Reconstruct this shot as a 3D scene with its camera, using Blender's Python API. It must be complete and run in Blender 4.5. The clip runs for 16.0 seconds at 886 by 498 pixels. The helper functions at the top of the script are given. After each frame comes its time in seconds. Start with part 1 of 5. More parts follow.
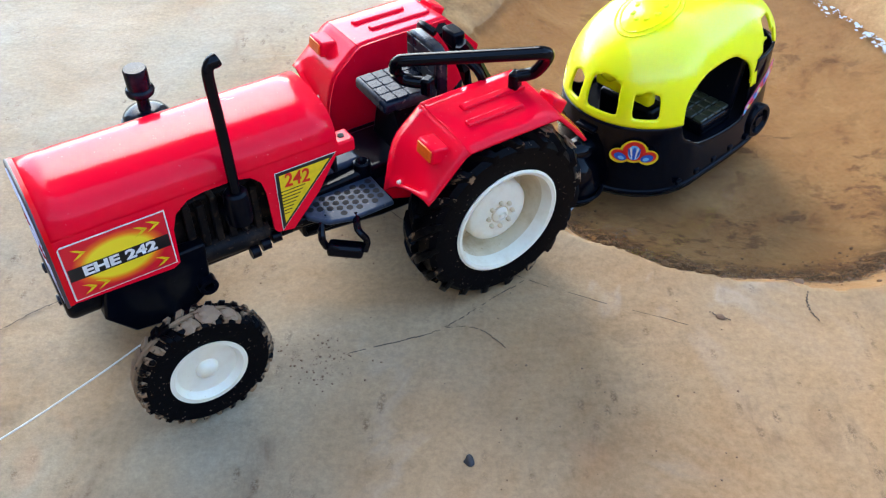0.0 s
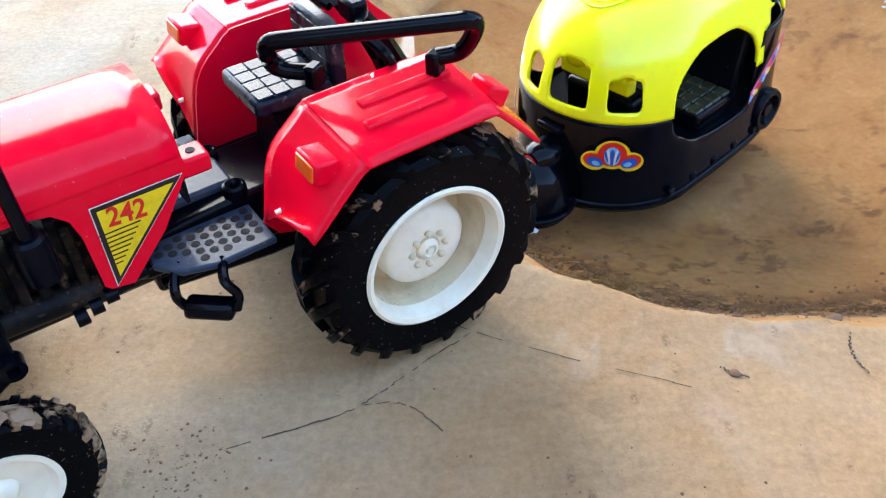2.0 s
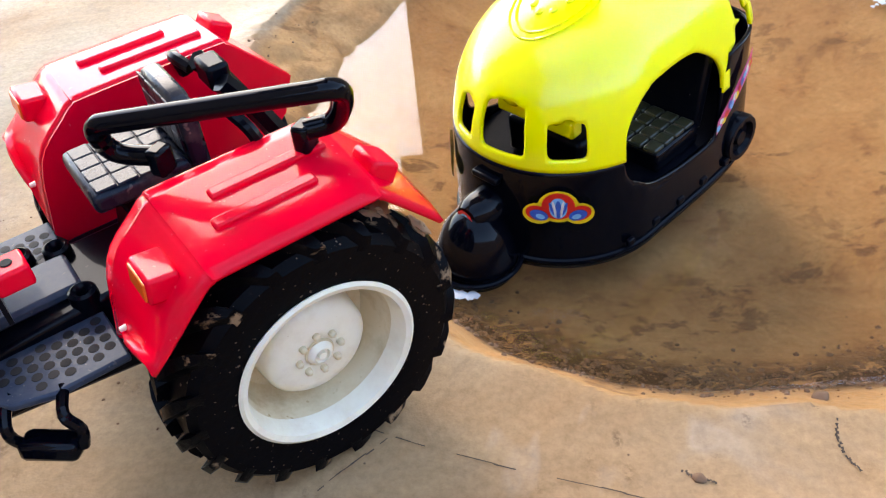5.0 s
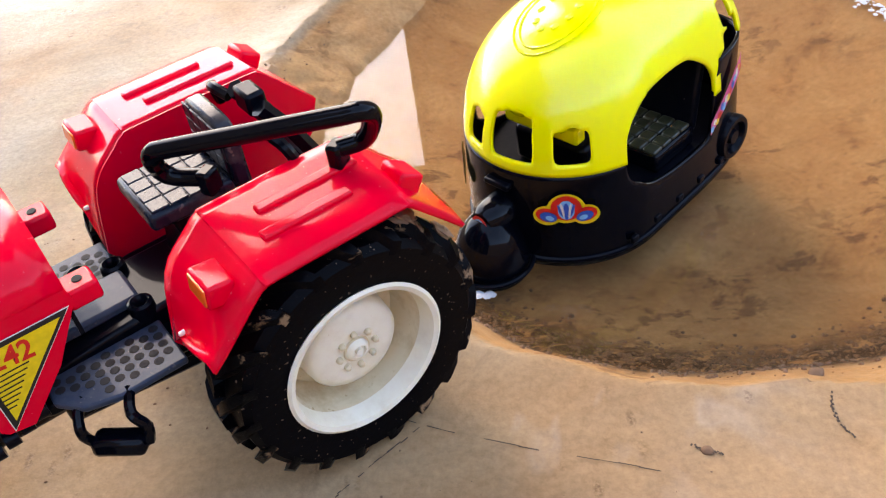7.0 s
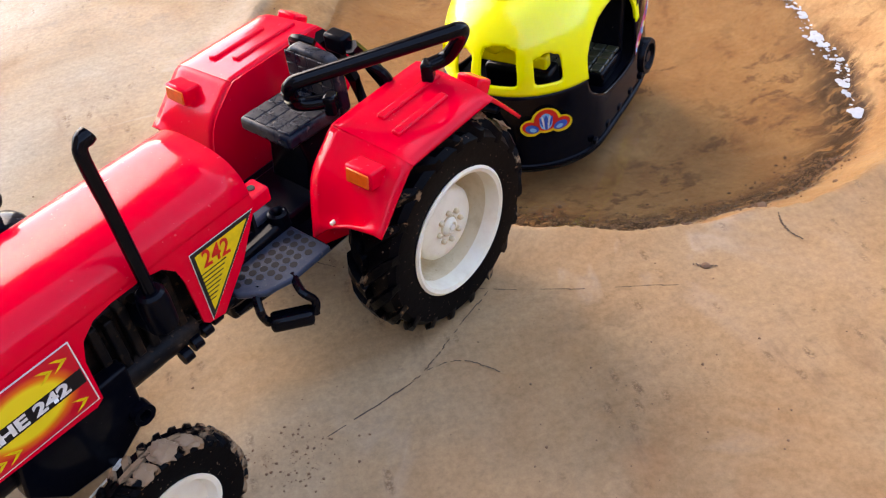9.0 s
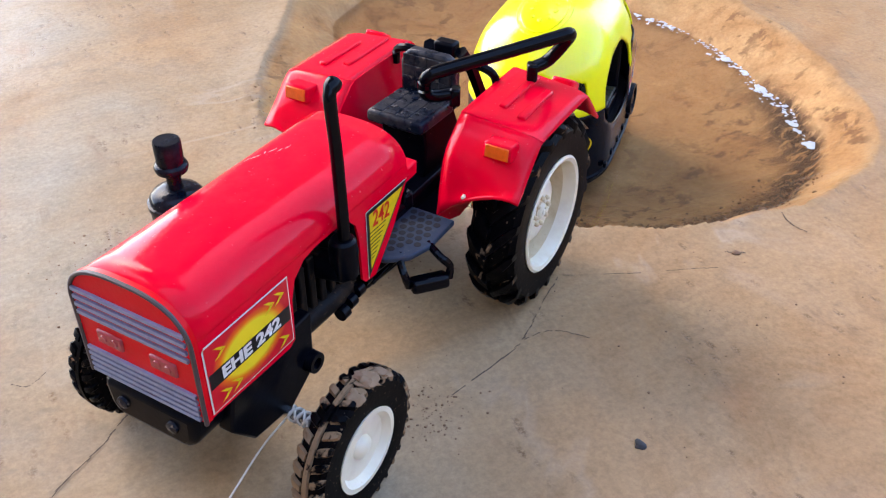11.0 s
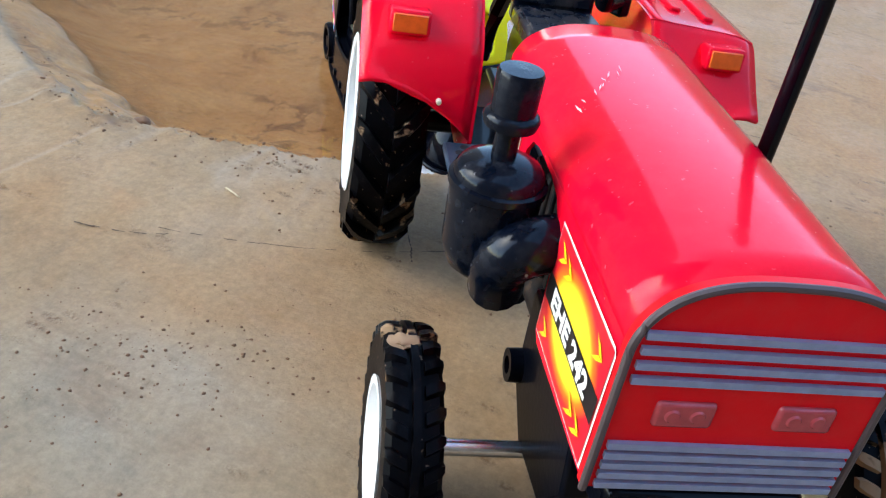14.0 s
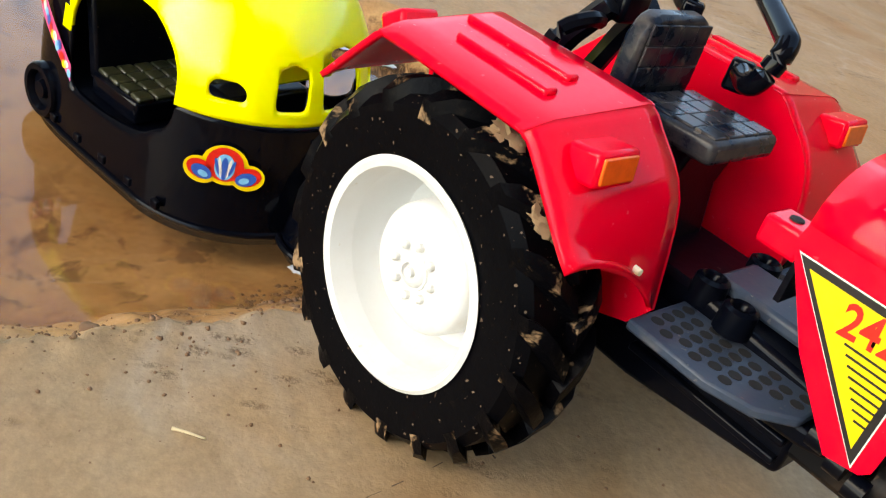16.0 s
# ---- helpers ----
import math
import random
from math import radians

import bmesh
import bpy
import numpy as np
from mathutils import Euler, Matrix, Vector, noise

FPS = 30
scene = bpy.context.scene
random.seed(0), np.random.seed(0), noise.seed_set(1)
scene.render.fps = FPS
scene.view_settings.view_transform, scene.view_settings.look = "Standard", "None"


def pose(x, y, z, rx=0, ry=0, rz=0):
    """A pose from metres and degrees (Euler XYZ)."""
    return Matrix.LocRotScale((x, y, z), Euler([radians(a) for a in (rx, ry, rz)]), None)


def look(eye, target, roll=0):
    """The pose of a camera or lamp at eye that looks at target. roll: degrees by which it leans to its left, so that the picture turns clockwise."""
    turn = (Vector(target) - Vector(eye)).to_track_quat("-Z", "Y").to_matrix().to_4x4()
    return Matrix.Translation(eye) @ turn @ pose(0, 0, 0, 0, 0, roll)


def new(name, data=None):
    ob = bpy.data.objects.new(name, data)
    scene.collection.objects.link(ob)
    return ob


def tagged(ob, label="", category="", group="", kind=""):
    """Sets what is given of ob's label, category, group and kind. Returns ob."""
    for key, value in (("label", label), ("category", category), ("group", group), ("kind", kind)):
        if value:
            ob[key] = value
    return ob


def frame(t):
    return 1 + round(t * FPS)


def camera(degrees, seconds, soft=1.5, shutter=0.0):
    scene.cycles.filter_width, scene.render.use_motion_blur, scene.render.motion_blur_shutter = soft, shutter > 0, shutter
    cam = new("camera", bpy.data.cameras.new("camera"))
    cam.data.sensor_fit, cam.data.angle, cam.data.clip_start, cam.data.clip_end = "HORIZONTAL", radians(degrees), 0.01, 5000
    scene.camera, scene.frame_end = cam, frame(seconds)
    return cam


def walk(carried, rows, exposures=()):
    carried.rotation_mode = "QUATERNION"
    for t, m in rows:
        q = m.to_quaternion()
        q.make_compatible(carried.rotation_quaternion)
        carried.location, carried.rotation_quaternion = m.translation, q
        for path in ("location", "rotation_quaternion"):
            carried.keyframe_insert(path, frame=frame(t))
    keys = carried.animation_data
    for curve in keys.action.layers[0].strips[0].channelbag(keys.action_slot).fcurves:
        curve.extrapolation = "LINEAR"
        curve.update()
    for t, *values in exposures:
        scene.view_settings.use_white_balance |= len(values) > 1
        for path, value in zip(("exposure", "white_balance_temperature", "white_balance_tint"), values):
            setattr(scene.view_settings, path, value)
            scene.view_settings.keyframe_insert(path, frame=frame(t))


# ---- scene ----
cam = camera(52.1, 16.0, soft=1.2)
PATH = [
    (0, (0.028, 0.031, 0.247), (0.05, 1.481, -1.13), 0.3),
    (0.5, (0.038, 0.054, 0.212), (0.057, 1.53, -1.138), 0.2),
    (1, (0.045, 0.066, 0.193), (0.062, 1.541, -1.157), 0.2),
    (1.5, (0.042, 0.089, 0.194), (0.065, 1.555, -1.167), -0.7),
    (2, (0.053, 0.1, 0.194), (0.077, 1.567, -1.166), -2.1),
    (2.5, (0.054, 0.111, 0.194), (0.075, 1.575, -1.168), -2.9),
    (3, (0.06, 0.119, 0.191), (0.077, 1.583, -1.17), -3.5),
    (3.5, (0.063, 0.126, 0.189), (0.081, 1.592, -1.171), -3.6),
    (4, (0.065, 0.128, 0.186), (0.082, 1.589, -1.18), -3.9),
    (4.2, (0.07, 0.133, 0.185), (0.079, 1.591, -1.184), -4.4),
    (6.5, (0.087, 0.146, 0.181), (0.066, 1.628, -1.162), -8.0),
    (7, (0.078, 0.127, 0.195), (0.057, 1.606, -1.15), -8.7),
    (7.5, (0.06, 0.106, 0.215), (0.085, 1.572, -1.146), -8.9),
    (8, (0.058, 0.111, 0.23), (0.179, 1.564, -1.139), -10.4),
    (8.5, (0.03, 0.097, 0.228), (0.276, 1.526, -1.15), -9.7),
    (8.7, (0.015, 0.086, 0.223), (0.31, 1.505, -1.155), -8.7),
    (10.8, (-0.084, 0.051, 0.215), (0.636, 1.461, -1.007), 0.0),
    (11, (-0.103, 0.059, 0.214), (0.658, 1.463, -0.99), 0.9),
    (11.5, (-0.145, 0.082, 0.204), (0.685, 1.471, -0.971), 2.1),
    (12, (-0.171, 0.1, 0.197), (0.718, 1.471, -0.957), 3.2),
    (12.5, (-0.195, 0.126, 0.18), (0.775, 1.446, -0.967), 4.9),
    (13, (-0.201, 0.173, 0.165), (0.95, 1.36, -0.96), 7.3),
    (13.5, (-0.195, 0.214, 0.15), (1.202, 1.126, -0.952), 9.4),
    (14, (-0.197, 0.243, 0.139), (1.388, 0.823, -0.934), 11.1),
    (14.5, (-0.174, 0.29, 0.123), (1.497, 0.437, -0.967), 13.3),
    (15, (-0.164, 0.328, 0.119), (1.525, 0.157, -0.939), 15.0),
    (15.5, (-0.148, 0.361, 0.123), (1.527, -0.014, -0.904), 16.3),
    (16, (-0.128, 0.383, 0.118), (1.54, -0.121, -0.864), 18.4),
]
walk(cam, [(t, look(eye, target, roll)) for t, eye, target, roll in PATH],
     [(0.0, 1.0, 6000, 0), (2.0, 1.25, 6200, 2), (4.2, 1.15, 6800, 6), (6.5, 1.05, 7400, 12), (8.7, 0.95, 7600, 16), (11.0, 1.0, 6600, 12), (13.0, 0.9, 6000, 10), (14.5, 0.7, 6000, -4), (15.3, 0.8, 6800, -4), (16.0, 0.55, 7800, 0)])

# ---------- world, light, exposure ----------
SUN_AZ, SUN_EL = 108.0, 40.0          # degrees, counter-clockwise from +x; height over the horizon
world = bpy.data.worlds.new("sky")
scene.world = world
world.use_nodes = True
wn = world.node_tree.nodes
sky = wn.new("ShaderNodeTexSky")
sky.sky_type = 'NISHITA'
sky.sun_disc = False
sky.sun_elevation = radians(SUN_EL)
sky.sun_rotation = radians(90 - SUN_AZ)
sky.air_density, sky.dust_density, sky.ozone_density = 0.75, 1.0, 0.6
world.node_tree.links.new(sky.outputs[0], wn["Background"].inputs[0])
wn["Background"].inputs[1].default_value = 0.70
sun = new("sun", bpy.data.lights.new("sun", 'SUN'))
sun.data.energy, sun.data.angle, sun.data.color = 0.15, radians(40), (1.0, 0.95, 0.88)
sun.matrix_world = look((3 * math.cos(radians(SUN_AZ)) * math.cos(radians(SUN_EL)), 3 * math.sin(radians(SUN_AZ)) * math.cos(radians(SUN_EL)), 3 * math.sin(radians(SUN_EL))), (0, 0, 0))


# ---------- materials ----------
def material(name, rough=0.5, metal=0.0):
    m = bpy.data.materials.new(name)
    m.use_nodes = True
    nt = m.node_tree
    b = nt.nodes["Principled BSDF"]
    b.inputs["Roughness"].default_value = rough
    b.inputs["Metallic"].default_value = metal
    return m, nt, b


def noise_node(nt, scale, detail=4.0, rough=0.55, dist=0.0, coord="Object", stretch=None):
    co = nt.nodes.new("ShaderNodeTexCoord")
    n = nt.nodes.new("ShaderNodeTexNoise")
    n.inputs["Scale"].default_value = scale
    n.inputs["Detail"].default_value = detail
    n.inputs["Roughness"].default_value = rough
    n.inputs["Distortion"].default_value = dist
    if stretch:
        mp = nt.nodes.new("ShaderNodeMapping")
        mp.inputs["Scale"].default_value = stretch
        nt.links.new(co.outputs[coord], mp.inputs[0])
        nt.links.new(mp.outputs[0], n.inputs["Vector"])
    else:
        nt.links.new(co.outputs[coord], n.inputs["Vector"])
    return n.outputs["Fac"]


def ramp(nt, fac, stops):
    r = nt.nodes.new("ShaderNodeValToRGB")
    e = r.color_ramp.elements
    while len(e) < len(stops):
        e.new(0.5)
    for el, (p, c) in zip(e, stops):
        el.position, el.color = p, (c if isinstance(c, tuple) else (c, c, c)) + (1,)
    nt.links.new(fac, r.inputs[0])
    return r.outputs[0]


def mix(nt, fac, a, b, kind='MIX'):
    m = nt.nodes.new("ShaderNodeMix")
    m.data_type, m.blend_type = 'RGBA', kind
    for sock, v in ((m.inputs[0], fac), (m.inputs[6], a), (m.inputs[7], b)):
        if isinstance(v, (int, float)):
            sock.default_value = v
        elif isinstance(v, tuple):
            sock.default_value = v + (1,)
        else:
            nt.links.new(v, sock)
    return m.outputs[2]


def bump(nt, b, height, strength, distance):
    n = nt.nodes.new("ShaderNodeBump")
    n.inputs["Strength"].default_value = strength
    n.inputs["Distance"].default_value = distance
    nt.links.new(height, n.inputs["Height"])
    nt.links.new(n.outputs[0], b.inputs["Normal"])


def plastic(name, colour, rough=0.3, dust=(0.30, 0.22, 0.15), amount=0.35, scale=220.0, spots=0.62, coat=0.0, sss=0.0, spec=0.5):
    """Moulded plastic with a film of dust and a few mud spots, and small scratches in the gloss."""
    m, nt, b = material(name, rough)
    fine = ramp(nt, noise_node(nt, scale, 6, 0.65), [(0.45, 0.0), (0.8, amount)])
    big = ramp(nt, noise_node(nt, scale * 0.18, 3, 0.5, 0.6), [(0.4, 0.25), (0.68, 1.0)])
    film = mix(nt, 1.0, fine, big, 'MULTIPLY')
    spot = ramp(nt, noise_node(nt, scale * 2.6, 2, 0.5), [(spots + 0.06, 0.0), (spots + 0.1, 0.75)])
    both = mix(nt, 1.0, film, mix(nt, 1.0, spot, big, 'MULTIPLY'), 'LIGHTEN')
    nt.links.new(mix(nt, both, colour, dust), b.inputs["Base Color"])
    nt.links.new(ramp(nt, both, [(0.0, rough), (0.6, min(1.0, rough + 0.45))]), b.inputs["Roughness"])
    bump(nt, b, noise_node(nt, scale * 3, 3), 0.06, 0.0006)
    b.inputs["Coat Weight"].default_value = coat
    b.inputs["Specular IOR Level"].default_value = spec
    b.inputs["Coat Roughness"].default_value = 0.05
    if sss:
        b.inputs["Subsurface Weight"].default_value = sss
        b.inputs["Subsurface Radius"].default_value = (0.008, 0.007, 0.001)
    return m


def plain(name, colour, rough=0.45, metal=0.0):
    m, nt, b = material(name, rough, metal)
    v = ramp(nt, noise_node(nt, 500, 3), [(0.3, 0.82), (0.7, 1.0)])
    nt.links.new(mix(nt, 1.0, colour, v, 'MULTIPLY'), b.inputs["Base Color"])
    return m


RED = plastic("red_plastic", (0.78, 0.0003, 0.020), 0.14, (0.75, 0.10, 0.12), 0.10, 260, 0.645, 0.2, spec=0.06)
RED_DARK = plastic("grille_red_plastic", (0.66, 0.001, 0.008), 0.3, (0.5, 0.2, 0.15), 0.08, 260, 0.72, spec=0.12)
BLACK = plastic("black_plastic", (0.0012, 0.0018, 0.0042), 0.30, (0.14, 0.11, 0.09), 0.05, 260, 0.68, 0.14, spec=0.03)
BLACK_GLOSS = plastic("black_gloss_plastic", (0.0010, 0.0015, 0.0036), 0.18, (0.14, 0.10, 0.07), 0.03, 200, 0.72, 0.22, spec=0.03)
PLATE = plastic("dusty_footplate_plastic", (0.030, 0.042, 0.066), 0.42, (0.24, 0.20, 0.16), 0.30, 260, 0.62, 0.1, spec=0.10)
SEAT_BLACK = plastic("dusty_seat_plastic", (0.005, 0.008, 0.016), 0.26, (0.26, 0.21, 0.16), 0.50, 150, 0.60, 0.15, spec=0.1)
CREAM = plastic("cream_plastic", (0.80, 0.73, 0.56), 0.38, (0.50, 0.34, 0.16), 0.4, 160, 0.66, 0.0, 0.12)
DUSTY_BLACK = plastic("chipped_black_plastic", (0.002, 0.0035, 0.008), 0.24, (0.20, 0.19, 0.19), 0.14, 200, 0.66, 0.25, spec=0.03)
# brown stain, darkened further to paint the shade inside the rim barrel
STAINED_SHADED = plastic("stained_shaded_cream_plastic", (0.66, 0.54, 0.34), 0.45, (0.36, 0.22, 0.09), 0.8, 120, 0.62)
# whiter copy of the cream plastic for rims on the sky-lit side
CREAM_LIT = plastic("lit_cream_plastic", (0.66, 0.66, 0.65), 0.36, (0.50, 0.36, 0.2), 0.3, 160, 0.68)
YELLOW = plastic("yellow_plastic", (0.97, 0.91, 0.001), 0.20, (0.6, 0.5, 0.1), 0.12, 200, 0.72, 0.2, 0.45)
ORANGE = plain("orange_lens", (0.85, 0.12, 0.01), 0.25)
SILVER = plain("silver_paint", (0.26, 0.30, 0.44), 0.35, 0.3)
TRIM = plain("dark_trim", (0.065, 0.045, 0.045), 0.5)
STEEL = plain("bright_steel", (0.55, 0.55, 0.56), 0.25, 1.0)
CLEAR = plain("pale_lamp_lens", (0.40, 0.05, 0.06), 0.15)
HOLE = plain("dark_hole", (0.004, 0.003, 0.003), 0.8)
STICK_WHITE = plain("sticker_white", (0.82, 0.78, 0.7), 0.4)
STICK_YELLOW = plain("sticker_yellow", (0.86, 0.60, 0.01), 0.35)
STICK_BLACK = plain("sticker_black", (0.012, 0.010, 0.010), 0.35)
STICK_RED = plain("sticker_red", (0.70, 0.015, 0.01), 0.35)
STICK_BLUE = plain("sticker_blue", (0.02, 0.09, 0.42), 0.35)
STICK_SKY = plain("sticker_pale_blue", (0.2, 0.5, 0.75), 0.35)
STICK_PINK = plain("sticker_pink", (0.75, 0.08, 0.25), 0.35)
TWINE = plain("white_twine", (0.72, 0.66, 0.56), 0.9)
MUD_DRY = plastic("dried_mud", (0.25, 0.155, 0.085), 0.95, (0.36, 0.25, 0.16), 0.5, 300, 0.6)
CRACK = plain("crack_dark", (0.075, 0.048, 0.03), 0.95)
ENGINE = plastic("muddy_engine_plastic", (0.004, 0.004, 0.005), 0.45, (0.15, 0.09, 0.05), 0.55, 150, 0.56, spec=0.1)
SCRATCH = plain("scratched_plastic", (0.85, 0.45, 0.45), 0.6)
SCUM_GLINT = plain("pale_scum_and_glint", (0.56, 0.56, 0.55), 0.3)


def rubber(name, more=0.0):
    m, nt, b = material(name, 0.5)
    mud = ramp(nt, noise_node(nt, 120, 5, 0.6, 0.4), [(0.585 - more, 0.0), (0.64 - more, 0.9)])
    dust = ramp(nt, noise_node(nt, 500, 5, 0.7), [(0.55, 0.0), (0.8, 0.12)])
    b.inputs["Specular IOR Level"].default_value = 0.05
    c = mix(nt, dust, (0.0012, 0.0012, 0.002), (0.10, 0.075, 0.055))
    nt.links.new(mix(nt, mud, c, (0.27, 0.17, 0.095)), b.inputs["Base Color"])
    nt.links.new(ramp(nt, mud, [(0.0, 0.36), (0.6, 0.9)]), b.inputs["Roughness"])
    bump(nt, b, noise_node(nt, 700, 4), 0.25, 0.0005)
    return m


def rubber_clean(name):
    m, nt, b = material(name, 0.42)
    dust = ramp(nt, noise_node(nt, 600, 6, 0.7), [(0.62, 0.0), (0.9, 0.1)])
    spot = ramp(nt, noise_node(nt, 900, 1, 0.5), [(0.7, 0.0), (0.73, 0.6)])
    nt.links.new(mix(nt, mix(nt, 1.0, dust, spot, 'LIGHTEN'), (0.0012, 0.0012, 0.002), (0.20, 0.14, 0.10)), b.inputs["Base Color"])
    b.inputs["Specular IOR Level"].default_value = 0.05
    bump(nt, b, noise_node(nt, 500, 3), 0.15, 0.0004)
    return m


RUBBER = rubber("muddy_rubber")
CAKED = rubber("mud_caked_rubber", 0.12)
SIDEWALL = rubber_clean("sidewall_rubber")


def ground_material():
    """Smooth, damp clay plaster: grey and brown patches, fine pits, a wet sheen that comes and goes."""
    m, nt, b = material("damp_clay", 0.4)
    patch = ramp(nt, noise_node(nt, 9, 6, 0.6, 0.8), [(0.34, (0.345, 0.228, 0.125)), (0.50, (0.375, 0.282, 0.180)), (0.68, (0.385, 0.318, 0.232))])
    # sky sheen put into colour: greyer, dimmed against glare at low x; redder clay beyond
    where_x = nt.nodes.new("ShaderNodeNewGeometry")
    split = nt.nodes.new("ShaderNodeSeparateXYZ")
    side = nt.nodes.new("ShaderNodeMapRange")
    side.inputs[1].default_value, side.inputs[2].default_value = -0.02, 0.24
    nt.links.new(where_x.outputs["Position"], split.inputs[0])
    drift = nt.nodes.new("ShaderNodeMath")
    drift.operation = 'MULTIPLY_ADD'
    drift.inputs[1].default_value = 0.16
    nt.links.new(noise_node(nt, 6, 4, 0.55, 0.6), drift.inputs[0])
    nt.links.new(split.outputs["X"], drift.inputs[2])
    nt.links.new(drift.outputs[0], side.inputs[0])
    patch = mix(nt, 1.0, patch, mix(nt, side.outputs[0], (0.78, 0.79, 0.77), (1.08, 0.85, 0.63)), 'MULTIPLY')
    veins = ramp(nt, noise_node(nt, 26, 6, 0.65, 1.6), [(0.46, 1.0), (0.52, 0.92), (0.57, 1.0)])
    fine = ramp(nt, noise_node(nt, 420, 6, 0.7), [(0.25, 0.74), (0.75, 1.14)])
    streak = ramp(nt, noise_node(nt, 14, 5, 0.6, 0.3, stretch=(1, 5, 1)), [(0.35, 0.93), (0.65, 1.04)])
    rust = ramp(nt, noise_node(nt, 17, 3, 0.5, 0.5), [(0.66, 0.0), (0.78, 0.45)])
    c = mix(nt, 1.0, mix(nt, 1.0, mix(nt, 1.0, patch, veins, 'MULTIPLY'), fine, 'MULTIPLY'), streak, 'MULTIPLY')
    c = mix(nt, rust, c, (0.42, 0.17, 0.06))
    # pale mineral veins
    vein = ramp(nt, noise_node(nt, 5.5, 5, 0.55, 1.2), [(0.48, 0.0), (0.50, 0.16), (0.52, 0.0)])
    where = ramp(nt, noise_node(nt, 4, 2), [(0.48, 0.0), (0.6, 1.0)])
    c = mix(nt, mix(nt, 1.0, vein, where, 'MULTIPLY'), c, (0.60, 0.57, 0.52))
    # dark scuffs and pits that come in clusters
    vo = nt.nodes.new("ShaderNodeTexVoronoi")
    vo.inputs["Scale"].default_value = 210
    vo.inputs["Randomness"].default_value = 1.0
    co = nt.nodes.new("ShaderNodeTexCoord")
    mp = nt.nodes.new("ShaderNodeMapping")
    mp.inputs["Rotation"].default_value = (0, 0, 0.9)
    mp.inputs["Scale"].default_value = (1.0, 0.45, 1.0)
    nt.links.new(co.outputs["Object"], mp.inputs[0])
    nt.links.new(mp.outputs[0], vo.inputs["Vector"])
    ragged = ramp(nt, noise_node(nt, 800, 4, 0.7), [(0.42, 0.0), (0.56, 1.0)])
    pit = mix(nt, 1.0, ramp(nt, vo.outputs["Distance"], [(0.15, 0.8), (0.34, 0.0)]), ragged, 'MULTIPLY')
    cluster = ramp(nt, noise_node(nt, 22, 4, 0.6, 0.7), [(0.50, 0.0), (0.60, 1.0)])
    pits = mix(nt, 1.0, pit, cluster, 'MULTIPLY')
    c = mix(nt, pits, c, (0.10, 0.06, 0.035))
    scuff = ramp(nt, noise_node(nt, 60, 5, 0.65, 0.4, stretch=(1, 0.3, 1)), [(0.54, 0.0), (0.66, 0.55)])
    c = mix(nt, mix(nt, 1.0, scuff, cluster, 'MULTIPLY'), c, (0.15, 0.09, 0.055))
    # the basin's clay is browner: coloured by the depth below the floor
    geo = nt.nodes.new("ShaderNodeNewGeometry")
    sep = nt.nodes.new("ShaderNodeSeparateXYZ")
    nt.links.new(geo.outputs["Position"], sep.inputs[0])
    mr = nt.nodes.new("ShaderNodeMapRange")
    mr.inputs[1].default_value, mr.inputs[2].default_value = 0.0003, -0.0020
    nt.links.new(sep.outputs["Z"], mr.inputs[0])
    silt = ramp(nt, noise_node(nt, 34, 7, 0.62, 0.6), [(0.30, (0.24, 0.115, 0.042)), (0.42, (0.40, 0.205, 0.08)), (0.66, (0.48, 0.275, 0.115))])
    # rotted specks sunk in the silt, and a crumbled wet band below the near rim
    speck = ramp(nt, noise_node(nt, 75, 4, 0.65, 0.3, stretch=(0.8, 1.1, 1)), [(0.53, 0.0), (0.61, 0.7)])
    spread_of = ramp(nt, noise_node(nt, 13, 2, 0.5), [(0.45, 0.0), (0.58, 1.0)])
    silt = mix(nt, mix(nt, 1.0, speck, spread_of, 'MULTIPLY'), silt, (0.13, 0.06, 0.028))
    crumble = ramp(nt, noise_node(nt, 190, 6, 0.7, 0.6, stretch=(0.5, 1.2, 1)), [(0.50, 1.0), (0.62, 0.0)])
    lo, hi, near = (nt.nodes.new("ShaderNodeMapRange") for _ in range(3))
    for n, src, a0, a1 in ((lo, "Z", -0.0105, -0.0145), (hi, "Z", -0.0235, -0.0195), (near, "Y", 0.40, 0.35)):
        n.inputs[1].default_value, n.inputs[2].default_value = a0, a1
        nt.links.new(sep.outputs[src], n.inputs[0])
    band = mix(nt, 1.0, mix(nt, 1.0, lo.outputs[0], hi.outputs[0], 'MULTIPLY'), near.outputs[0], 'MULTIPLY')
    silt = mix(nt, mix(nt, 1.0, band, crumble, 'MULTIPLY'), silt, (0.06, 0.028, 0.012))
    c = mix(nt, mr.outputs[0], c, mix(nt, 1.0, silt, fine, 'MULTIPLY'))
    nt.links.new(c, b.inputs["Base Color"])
    nt.links.new(ramp(nt, noise_node(nt, 12, 4, 0.6, 0.5), [(0.35, 0.34), (0.65, 0.58)]), b.inputs["Roughness"])
    b.inputs["Specular IOR Level"].default_value = 0.07
    h = mix(nt, 0.35, noise_node(nt, 160, 6, 0.6), noise_node(nt, 900, 4, 0.6))
    h = mix(nt, 1.0, h, pits, 'SUBTRACT')
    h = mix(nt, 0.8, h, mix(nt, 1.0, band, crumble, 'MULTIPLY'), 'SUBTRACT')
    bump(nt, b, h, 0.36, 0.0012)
    return m


GROUND = ground_material()


